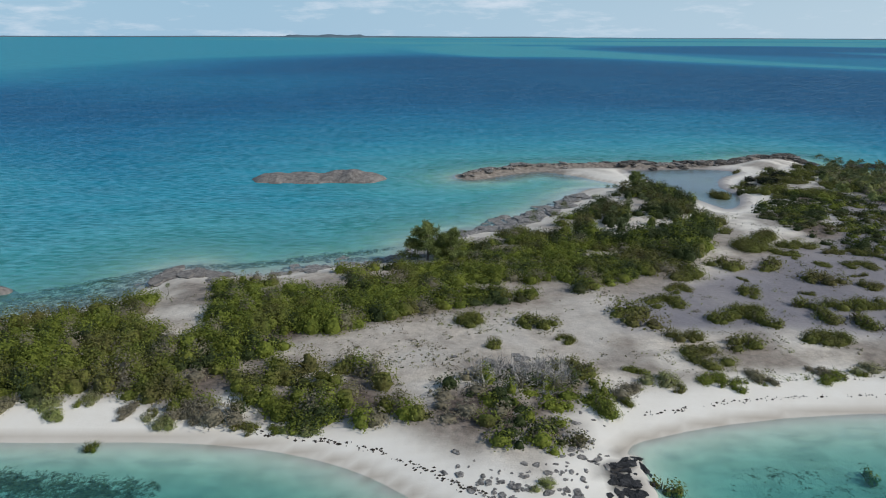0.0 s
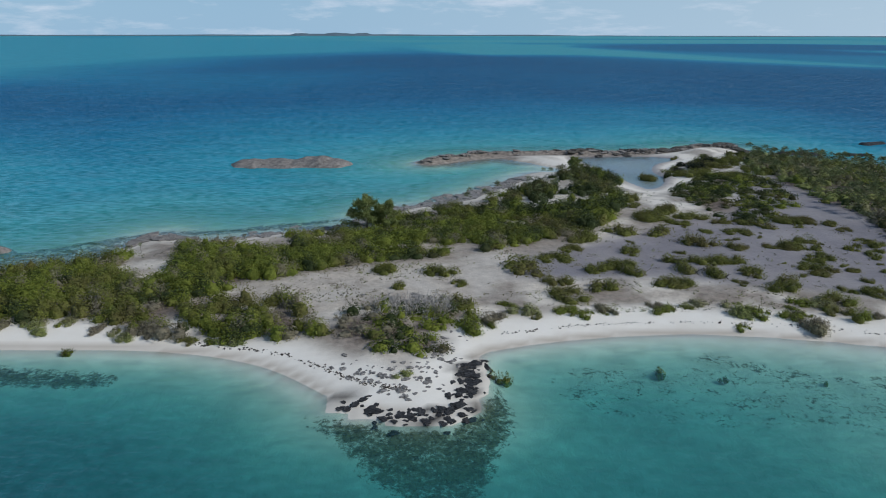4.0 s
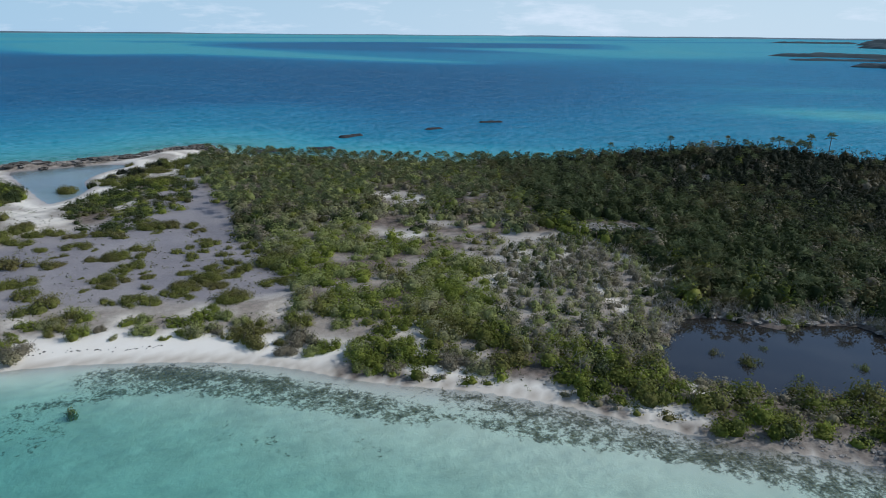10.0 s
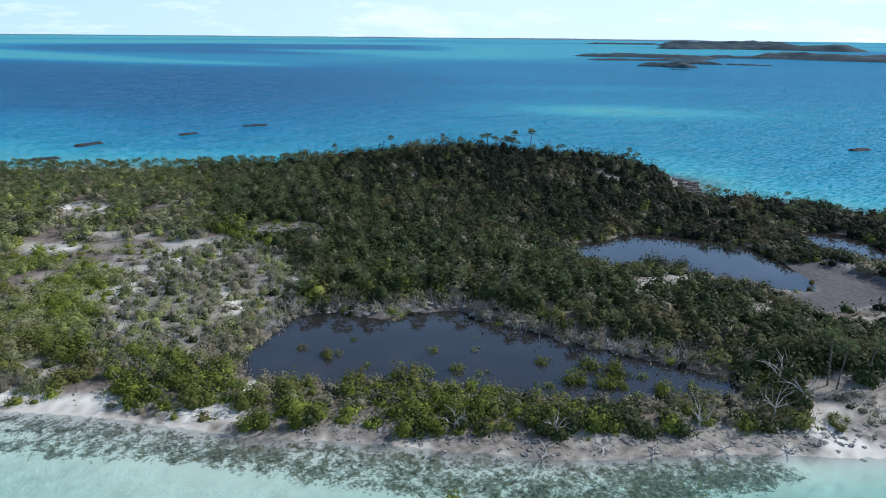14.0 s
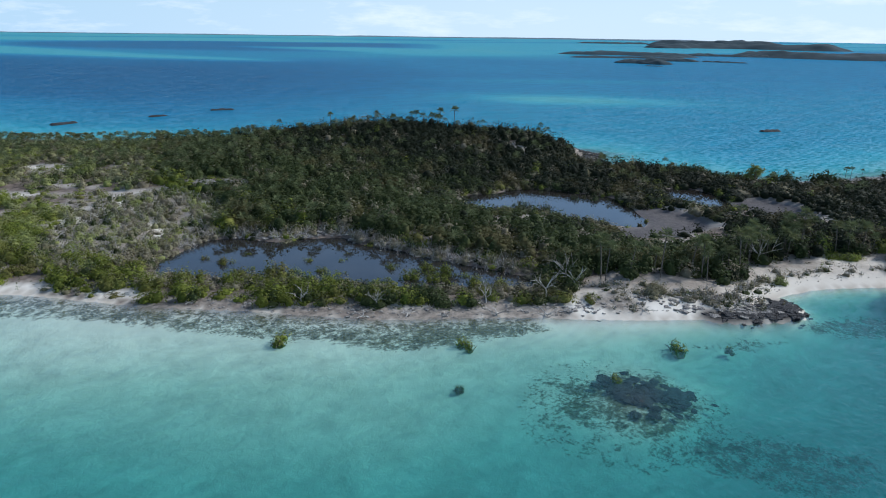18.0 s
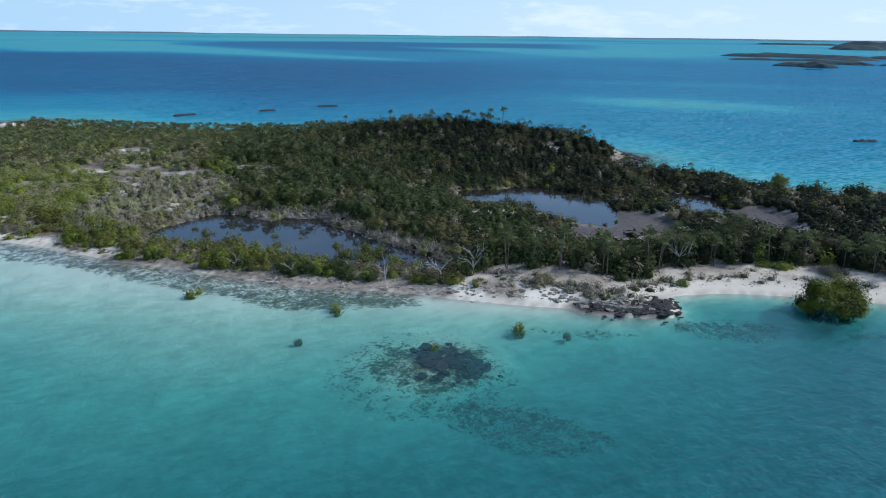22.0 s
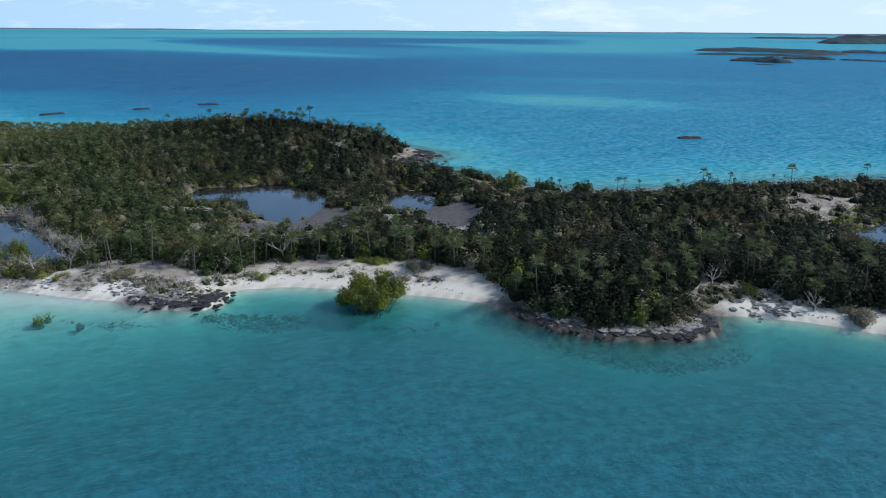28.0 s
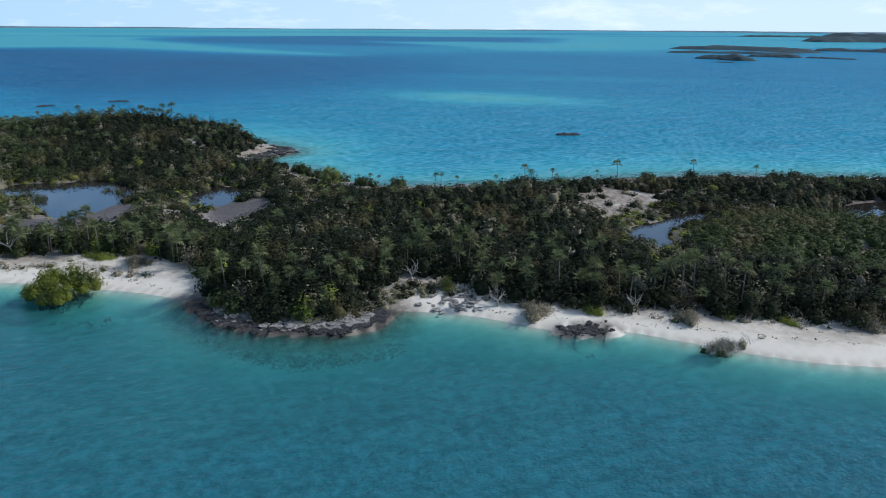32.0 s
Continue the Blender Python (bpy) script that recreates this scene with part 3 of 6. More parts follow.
    rubble = np.exp(-((x - 124.5) / 6.5) ** 4 - ((y + 33) / 5.5) ** 4)
    h = np.where(land, h, np.maximum(h, h * (1 - rubble) - (0.62 + 0.5 * (rough_noise(x, y, 2.2) - 0.5)) * rubble + 0.5 * reef))
    wet_side = signed(WET_FLAT, x, y)
    h = np.where((wet_side < 0) & (h > 0) & (y < 148), np.minimum(h, 0.16 - 0.075 * np.minimum(wet_side, 0) + 0.25 * np.abs(lumps)), h)
    flat = smooth(wet_side, -2.0, 2.5)
    h = h * (1 - flat) + (-0.11 + 0.16 * (rough_noise(x, y, 6.0) - 0.5)) * flat
    grey = smooth(signed(GREY_FLAT, x, y), -4, 4)
    h = h * (1 - grey) + (0.62 + 0.25 * lumps) * grey
    for pond in PONDS:
        s = signed(pond, x, y)
        h = np.where(s < 0, np.minimum(h, 0.14 - 0.10 * np.minimum(s, 0) + 0.5 * np.abs(lumps)), h)
        k = smooth(s, -0.8, 0.4)
        h = h * (1 - k) - 0.35 * k
    for mud in (MUD_B, MUD_C):
        k = smooth(signed(mud, x, y), -2, 2)
        h = h * (1 - k) + 0.16 * k
    for line in BLACK_COASTS:
        h = np.maximum(h, np.where(far_from(curve(line, 3), x, y) < 1.6, 0.42 * rough_noise(x, y, 1.8) - 0.02, -99))
    bar = far_from(BAR, x, y)
    ridge = smooth(3.6 - bar, 0, 3.2) * (0.75 + 0.9 * (rough_noise(x, y, 3.0) - 0.3))
    return np.maximum(h, ridge * 1.05 - 0.15 * (ridge <= 0) - 60 * (bar > 4.2)), d, land, side


def axis(lo, hi, step, far, growth=1.22):
    core = np.arange(lo, hi + step / 2, step)
    out, s = [], step
    while (out[-1] if out else 0) < far:
        s *= growth
        out.append((out[-1] if out else 0) + s)
    out = np.array(out)
    return np.concatenate([lo - out[::-1], core, hi + out])


def sheet(name, xs, ys, z, keep=None, attributes=()):
    """A sheet over the plan with one height a crossing."""
    nx, ny = len(xs), len(ys)
    gx, gy = np.meshgrid(xs, ys)
    co = np.stack([gx, gy, z], -1).reshape(-1, 3)
    i = np.arange(nx * ny).reshape(ny, nx)
    q = np.stack([i[:-1, :-1], i[:-1, 1:], i[1:, 1:], i[1:, :-1]], -1).reshape(-1, 4)
    if keep is not None:
        q = q[keep.reshape(-1)[q].any(1)]
        used = np.unique(q)
        back_to = np.zeros(nx * ny, int)
        back_to[used] = np.arange(len(used))
        q, co = back_to[q], co[used]
        attributes = [(k, v.reshape(-1)[used]) for k, v in attributes]
    me = make_mesh(name, co, q)
    for k, v in attributes:
        me.attributes.new(k, "FLOAT", "POINT").data.foreach_set("value", np.ascontiguousarray(v.reshape(-1), dtype=np.float32))
    me.polygons.foreach_set("use_smooth", np.ones(len(q), bool))
    return me


def make_mesh(name, co, faces, mats=None):
    """A mesh from arrays; faces all have the same number of corners."""
    me = bpy.data.meshes.new(name)
    co, faces = np.ascontiguousarray(co, dtype=np.float32), np.ascontiguousarray(faces, dtype=np.int32)
    n, k = faces.shape
    me.vertices.add(len(co))
    me.vertices.foreach_set("co", co.reshape(-1))
    me.loops.add(n * k)
    me.loops.foreach_set("vertex_index", faces.reshape(-1))
    me.polygons.add(n)
    me.polygons.foreach_set("loop_start", np.arange(0, n * k, k, dtype=np.int32))
    me.polygons.foreach_set("loop_total", np.full(n, k, np.int32))
    if mats is not None:
        me.polygons.foreach_set("material_index", np.ascontiguousarray(mats, dtype=np.int32))
    me.update(calc_edges=True)
    return me


# ---- ground: one sheet of land and sea floor out to the horizon ----
STEP = 0.95
XS, YS = axis(-62, 330, STEP, 4880), axis(-112, 170, STEP, 4880)
GX, GY = np.meshgrid(XS, YS)
GH, GD, GLAND, _ = terrain(GX, GY)


def height(x, y):
    """The ground's height at places of the plan."""
    x, y = np.asarray(x, float), np.asarray(y, float)
    i = np.clip(np.searchsorted(XS, x) - 1, 0, len(XS) - 2)
    j = np.clip(np.searchsorted(YS, y) - 1, 0, len(YS) - 2)
    f, g = (x - XS[i]) / (XS[i + 1] - XS[i]), (y - YS[j]) / (YS[j + 1] - YS[j])
    return (GH[j, i] * (1 - f) + GH[j, i + 1] * f) * (1 - g) + (GH[j + 1, i] * (1 - f) + GH[j + 1, i + 1] * f) * g


# scrub zones of the plan
THICKET_W = [(-52, 50.5), (-29, 47.5), (-23, 48.3), (-17, 46), (-10, 44), (-6, 43.8), (-1, 43.5), (3.7, 44), (2, 48.5), (-2.5, 53), (-9, 54), (-6, 58.5), (3.6, 64), (16, 68), (26, 74), (34, 80), (32, 86), (24, 90), (16, 96), (8, 94), (4, 88), (0, 81), (-6, 79), (-14, 76), (-21, 76), (-26, 72), (-31, 65), (-40, 61), (-52, 62)]
THICKET_N = [(16, 96), (24, 90), (32, 86), (34, 80), (38, 83), (44, 92), (46, 104), (45, 118), (42, 123), (36, 122), (30, 116), (25, 108)]
TIP = [(3.6, 44), (8, 40.6), (12, 39.8), (15, 40.5), (16.3, 44.5), (20.5, 47.5), (17.9, 50.3), (10.7, 50.5), (6.3, 52.3), (4.4, 48.3)]
FLAT_N = [(56, 108), (61, 117), (70, 124), (77, 118), (75, 104), (73, 96), (67, 88), (59, 86), (56, 95)]
MIDBUSH = [(79, 70), (91, 76), (99, 64), (109, 58.5), (103, 49), (94, 33), (87, 33), (82, 41), (78, 46.5), (80, 56)]
GREYSCRUB = [(103, 49), (113, 56), (121, 52), (121, 36), (114, 30.5), (109, 26), (104, 20), (96, 21), (94, 31)]
FRINGE = [(79.5, 32.6), (83, 36.5), (88.5, 39), (93, 34.5), (98, 28), (102.5, 21.5), (107, 13.5), (112, 9), (118.3, 2.2), (124, -4), (130, -8.4), (136, -12), (139.5, -14.5), (134, -17.5), (129, -14), (123, -10), (115, -3), (106.8, 2.6), (100.2, 9.2), (95.9, 14.6), (90.8, 20), (85, 25.2)]
HILL = [(78, 127), (85, 146), (97, 141), (109, 134), (121, 124), (136, 115), (151, 107), (171, 97), (190, 82), (204, 65), (210, 50), (204, 42), (198, 33), (206, 26), (209, 12), (214, 3), (224, -6), (240, -12), (270, -18), (300, -27), (350, -49), (450, -97), (450, -143), (330, -119), (280, -103), (250, -90), (236, -80), (226, -73), (217, -67.5), (211, -61), (207, -54)]
HILL += [(200, -55.4), (195, -59.6), (187.7, -56.5), (183.5, -51), (182.6, -43), (181, -36.5), (176, -31), (165, -24), (154, -25), (148, -22), (142, -16), (138, -13), (139, -6), (136, 2), (133, 12), (130, 20.5), (122, 25), (115, 30.5), (121, 36), (121, 52), (113, 59), (115, 67), (107, 75), (100, 80), (92, 82), (80, 86), (78, 110)]
GAP_SCRUB = [(78, 73), (80, 89), (92, 85), (100, 83), (107, 78), (115, 70), (113, 58), (100, 65), (91, 76)]
OPENINGS = [MUD_B, MUD_C, BARE_W, [(122, 60), (131, 55.5), (130, 50), (122, 54)], [(103, 92), (109, 92), (111, 82), (106, 79)], [(97, 66), (103, 65.5), (108, 63.5), (110, 57), (106, 51.5), (99, 57)], [(246, -28), (258, -28), (257, -38), (248, -46), (243, -43)], [(143, -17), (151, -23), (147, -24), (140, -19)], [(76, 119), (79, 112), (76, 90), (71, 90)]]

# bare sandy and rocky spots within the western thicket
SPOTS = [[(x - r, y), (x - 0.2 * r, y + 0.8 * r), (x + 1.1 * r, y + 0.5 * r), (x + 0.7 * r, y - 0.6 * r), (x - 0.3 * r, y - 0.8 * r)] for x, y, r in ((-9, 75, 3.2), (-2, 77, 2.4), (4, 82.5, 2.6), (-14, 71, 1.6), (10, 92, 3.5), (14, 88, 2.2), (20, 96, 3.0), (22, 103, 2.6), (28, 110, 2.4), (26, 84, 2.0), (38, 100, 2.0), (34, 113, 2.2))]

# bare sand between the bushes of the south shore
STRIPS = [[(85.3, 38.4), (88.5, 37.0), (86.6, 32.0), (84.0, 32.7)], [(83.6, 30.0), (87.9, 27.7), (89.6, 25.1), (86.9, 25.6), (83.4, 28.5)], [(87.2, 24.4), (92.6, 21.9), (92.3, 19.0), (88.1, 20.6)], [(103.2, 16.0), (105.7, 16), (108.2, 13.8), (105.6, 12.9), (102.6, 13.6)], [(96, 16.6), (100, 13.6), (101, 11), (97.5, 13.4)]]
# masks over the sheet
cover_all = np.zeros_like(GX)
for zone in (THICKET_W, THICKET_N, TIP, FLAT_N, MIDBUSH, GREYSCRUB, FRINGE, HILL, GAP_SCRUB):
    cover_all = np.maximum(cover_all, smooth(signed(zone, GX, GY), -1.5, 2.5))
for gap in OPENINGS:
    cover_all *= 1 - 0.55 * smooth(signed(gap, GX, GY), -1.0, 1.5)
for gap in SPOTS:
    cover_all *= 1 - 0.9 * smooth(signed(gap, GX, GY), -1.2, 0.8)
patchy = rough_noise(GX, GY, 5.0)
m_litter = cover_all * smooth(patchy, 0.22, 0.5) * smooth(GH, 0.1, 0.5)
m_litter *= np.where((GX < 50) & (GY > 66), 0.55, 1.0)
m_litter = np.maximum(m_litter, 0.62 * smooth(GD, 3.5, 7) * smooth(patchy, 0.28, 0.52) * smooth(GH, 0.3, 0.6))
m_litter = np.maximum(m_litter, 0.88 * smooth(7.0 - far_from(curve([(80, 29), (87, 24), (92, 19), (97, 13), (101, 8), (106, 3.6), (114, -5)], 3), GX, GY), 0, 4) * smooth(patchy, 0.2, 0.45) * (GH > 0.02))
covered = np.maximum.reduce([smooth(signed(zone, GX, GY), -1.0, 2.0) for zone in (HILL, MIDBUSH, GAP_SCRUB, FRINGE)])
for gap in [OPENINGS[0], OPENINGS[1], OPENINGS[4], OPENINGS[6]] + STRIPS:
    covered *= 1 - smooth(signed(gap, GX, GY), -1.5, 1.0)
covered *= 0.62 + 0.35 * smooth(patchy, 0.3, 0.5)
for gap in (OPENINGS[3], OPENINGS[5]):
    m_litter = np.maximum(m_litter, 0.8 * smooth(signed(gap, GX, GY), -3, 1) * smooth(patchy, 0.1, 0.4))
m_litter *= 1 - 0.55 * smooth(signed(GREYSCRUB, GX, GY), -2, 2)
m_mud = np.maximum.reduce([smooth(signed(MUD_WIDE, GX, GY), -2.5, 3) * 0.95, smooth(signed(MUD_B, GX, GY), -2, 1), smooth(signed(MUD_C, GX, GY), -2, 1), 0.18 * smooth(signed(OPEN_W, GX, GY), -2, 3) * smooth(patchy, 0.35, 0.6), 0.8 * smooth(signed(WET_FLAT, GX, GY), -1.5, 2)])
m_litter *= 1 - 0.85 * smooth(signed(MUD_WIDE, GX, GY), -1, 4) * (1 - 0.7 * smooth(signed(MIDBUSH, GX, GY), -2, 2))
m_litter *= 1 - 0.68 * smooth(signed(OPEN_W, GX, GY), -1, 2)
for pond in PONDS:
    s = signed(pond, GX, GY)
    m_litter = np.maximum(m_litter, 0.95 * smooth(s, -7.0, -2.5))
    m_mud = np.maximum(m_mud, smooth(s, -0.8, 0.5))
for q in (MUD_B, MUD_C):
    m_litter = np.maximum(m_litter * (1 - smooth(signed(q, GX, GY), -1.5, 1.5)), 0.22 * smooth(signed(q, GX, GY), -1.5, 1.5))
m_litter = np.maximum(m_litter, covered * smooth(GH, 0.05, 0.3))
for gap in STRIPS:
    m_litter *= 1 - 0.92 * smooth(signed(gap, GX, GY), -0.8, 0.4)
m_wet_shade = np.where(GLAND, 0.9 * smooth(0.26 - GH, 0.0, 0.2), 0.5 * smooth(0.12 + GH, 0.0, 0.1)) * (GD < 8)
# eastern lower beach: wet sand, greyed further to hold the cloud's shade
m_wet_shade = np.maximum(m_wet_shade, 0.42 * smooth(0.75 - GH, 0.0, 0.4) * smooth(GX, 135, 150) * GLAND * (GD < 8))
m_dry = smooth(GH, 0.45, 0.8) * (1 - m_mud)
rock_n = smooth(6.0 - far_from(NORTH_LINE, GX, GY), 0, 4) * smooth(rough_noise(GX, GY, 7.0), 0.36, 0.55) * (GD < 9)
rock_n *= 1 - smooth(signed(WET_FLAT, GX, GY), -14, -4) * (GY < 150)
rock_n *= 1 - 0.6 * smooth(46 - GX, 0, 6) * (GY < 136)
m_rock = np.maximum.reduce([rock_n * 0.9, 0.75 * smooth(signed(GREYSCRUB, GX, GY), -1, 3) * smooth(patchy, 0.3, 0.5), smooth(4.0 - far_from(BAR, GX, GY), 0, 1.6)])
m_rock = np.maximum(m_rock, 0.55 * smooth(signed(BARE_W, GX, GY), -2, 1) * smooth(patchy, 0.42, 0.6))
m_rock = np.maximum(m_rock, 0.95 * smooth(signed(OPENINGS[6], GX, GY), -2, 1) * smooth(patchy, 0.15, 0.4))
m_rock = np.maximum(m_rock, 0.95 * smooth(7.0 - far_from(NORTH_LINE, GX, GY), 0, 3) * (GX > 100) * (GX + GY > 200))
m_rock = np.maximum(m_rock, 0.9 * smooth(3.2 - far_from(curve([(100, 10), (106, 5), (114, -3.5), (122, -10), (131, -16.5), (138, -21.5)], 4), GX, GY), 0, 2) * smooth(rough_noise(GX, GY, 2.6), 0.34, 0.5))
m_black = np.zeros_like(GX)
for line in BLACK_COASTS:
    m_black = np.maximum(m_black, smooth(2.6 - far_from(curve(line, 3), GX, GY), 0, 1.8) * (smooth(rough_noise(GX, GY, 1.6), 0.30, 0.50) if line[0][0] > 100 else smooth(rough_noise(GX, GY, 1.6), 0.45, 0.62)))
for q in (MUD_B, MUD_C):
    m_black = np.maximum(m_black, 0.66 * smooth(signed(q, GX, GY), -2.0, 1.0))
m_rock = np.maximum(m_rock, smooth(5.5 - far_from(curve(BLACK_COASTS[2], 3), GX, GY), 0, 3) * 0.9)
m_black = np.maximum(m_black, 0.95 * smooth(2.4 - far_from(curve(BLACK_COASTS[2], 3), GX, GY), 0, 1.0) * smooth(0.36 - GH, 0.0, 0.2))
m_weed = np.zeros_like(GX)
WEED = [([(-34, 40), (-23, 39.5), (-13, 38.2), (-15, 36.2), (-24, 36.6), (-34, 37)], 0.95), ([(4, 31.5), (7, 28), (11, 22.5), (17.3, 19.5), (19, 25), (21, 30.5), (19.4, 38), (17, 34), (13, 30), (8, 31)], 0.86), ([(38, 41.5), (48, 37.5), (60, 36), (60, 38.5), (49, 39), (40, 43)], 0.72)]
WEED += [([(60.8, 41.6), (66.8, 39.3), (72.4, 34.8), (77, 29.7), (82.3, 24), (88.7, 17.1), (93.1, 12.4), (97.8, 9.8), (102.1, 5.4), (102.4, 2.5), (97.2, 6.2), (92.7, 10.6), (87.4, 15.1), (82.4, 21.1), (76, 27), (68.3, 33.9), (61.8, 37)], 0.86), ([(78, 34), (86, 28), (94, 21), (102, 12.5), (108, 6.6), (114, 0), (122, -8), (130, -14.5), (128, -20.5), (120, -17), (113, -13), (106, -5), (100, 1), (93, 11), (85, 21)], 0.70)]
WEED += [([(109.4, -6.5), (113.8, -10.2), (120, -12.5), (126.2, -15.5), (129.3, -20.5), (122.5, -18), (116, -16), (112.4, -12.8)], 0.86), ([(105, -1), (111.5, -4.9), (115.5, -9.4), (114, -11.5), (104, -4)], 0.74), ([(150, -33.9), (157, -34.3), (161.7, -37.3), (159.7, -40.6), (156.3, -40.4), (150, -36.6)], 0.72), ([(167, -42), (173.6, -46), (172.5, -47.5), (166.5, -44.5)], 0.68), ([(136, -29), (145, -33), (147, -35.5), (140, -34)], 0.66)]
WEED += [([(121.6, -33.2), (123.7, -31.1), (126, -32.2), (125.7, -35.2), (122.8, -34.8)], 1.05), ([(118, -31), (120.6, -28), (123, -27.2), (124.5, -29.6), (127.2, -28.2), (129.7, -31.5), (130, -35), (126, -38), (121.4, -38), (119.2, -34.5)], 0.76), ([(114.2, -30), (118, -26), (122.5, -23.4), (130, -28), (131, -37), (127, -40.4), (117.4, -40), (114.3, -34.2)], 0.52), ([(118.6, -37.5), (127.3, -39.6), (131, -43.6), (133, -48), (128.6, -49.3), (124.4, -47.2), (121.4, -42.4)], 0.68)]
WEED += [([(56, 42), (62, 41.5), (70, 37), (77, 30.5), (83, 23.5), (81, 20.5), (73, 27), (66, 33), (58, 37)], 0.70)]
WEED += [([(180, -53), (186, -60.5), (194, -64.5), (199, -64), (198, -67), (188, -65.5), (181, -58)], 0.78), ([(212, -72.5), (217, -75), (216, -77), (211, -74.5)], 0.5), ([(144, -57), (152, -60), (155, -66), (146, -64)], 0.42)]
WEED += [([(24, 40), (36, 41.5), (50, 39), (58, 34), (52, 29), (38, 30), (26, 33)], 0.46), ([(60, 34), (72, 28), (80, 20), (74, 17), (64, 26)], 0.36)]
WEED += [([(-34, 62), (-28, 69), (-27, 77), (-20, 81), (-8, 86), (0, 91), (-6, 92), (-20, 86), (-32, 82), (-44, 74), (-45, 64)], 0.74), ([(-26, 118), (-8, 122), (-4, 128), (-20, 128), (-40, 122)], 0.40)]
for area, much in WEED:
    m_weed = np.maximum(m_weed, 0.86 * much * smooth(signed(area, GX, GY), -1.6, 1.6))
m_weed *= smooth(-GH, -0.02, 0.04)

m_earth = 0.85 * smooth(far_from(SOUTH_LINE, GX, GY) + 2.4 * (patchy - 0.5), 4.2, 7.5) * smooth(104 - GX, 0, 12) * (1 - m_mud) * smooth(GH, 0.2, 0.5) * (0.55 + 0.45 * smooth(rough_noise(GX, GY, 3.2), 0.3, 0.55))
m_earth *= 1 - 0.75 * smooth(GY, 84, 100)
m_earth = np.maximum(m_earth, 0.7 * smooth(far_from(SOUTH_LINE, GX, GY) + 2.0 * (patchy - 0.5), 2.0, 4.6) * smooth(GX, 130, 140) * smooth(12 - GD, 0, 3) * smooth(GH, 0.2, 0.4))
ground = tagged(new("ground", sheet("ground", XS, YS, GH, None, [("litter", m_litter), ("mud", m_mud), ("wet", m_wet_shade), ("dry", m_dry), ("rock", m_rock), ("black", m_black), ("weed", m_weed), ("earth", m_earth), ("sunk", smooth(-GH, 0.0, 0.3)), ("smooth_sand", smooth(7.0 - GD, 0.0, 3.0) * (1 - np.maximum(m_rock, m_black)))])), "white coral sand cay with grey mud flats and sandy sea floor", "ground", kind="structure")
ground.data.materials.append(GROUND)

# ---- sea and ponds ----
XW, YW = axis(-62, 330, 1.6, 4890, 1.09), axis(-112, 170, 1.6, 4890, 1.09)
WX, WY = np.meshgrid(XW, YW)
WH, _, _, WSIDE = terrain(WX, WY)
in_pond = np.zeros(WX.shape, bool)
for pond in PONDS:
    in_pond |= signed(pond, WX, WY) > -4
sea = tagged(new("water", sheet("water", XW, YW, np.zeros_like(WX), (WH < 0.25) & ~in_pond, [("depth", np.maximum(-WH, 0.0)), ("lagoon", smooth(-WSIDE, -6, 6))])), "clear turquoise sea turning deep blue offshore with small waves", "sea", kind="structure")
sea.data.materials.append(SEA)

for pond in PONDS:
    line = curve(pond, 3, True)
    mid = line.mean(0)
    bm = bmesh.new()
    bm.faces.new([bm.verts.new((*(mid + (p - mid) * 1.06), 0.06)) for p in line])
    bmesh.ops.triangulate(bm, faces=bm.faces[:])
    bm.normal_update()
    bmesh.ops.reverse_faces(bm, faces=[q for q in bm.faces if q.normal.z < 0])
    me = bpy.data.meshes.new("pond")
    bm.to_mesh(me)
    bm.free()
    me.materials.append(POND)
    tagged(new("pond", me), "still dark brackish pond water among scrub", "pond", "salt ponds", "structure")

# ---- vegetation kit ----
BLOB_RING = 7


def blob_template():
    """A low dome of leaves' shade: two rings and a crown."""
    v, f = [], []
    for r, z in ((0.85, 0.0), (1.0, 0.42), (0.66, 0.82)):
        for i in range(BLOB_RING):
            a = 2 * math.pi * i / BLOB_RING + z
            v.append((r * math.cos(a), r * math.sin(a), z))
    v.append((0, 0, 1.0))
    n = BLOB_RING
    for k in (0, 1):
        for i in range(n):
            a, b, c, d = k * n + i, k * n + (i + 1) % n, (k + 1) * n + (i + 1) % n, (k + 1) * n + i
            f += [(a, b, c), (a, c, d)]
    for i in range(n):
        f.append((2 * n + i, 2 * n + (i + 1) % n, 3 * n))
    return np.array(v), np.array(f)


BLOB_V, BLOB_F = blob_template()


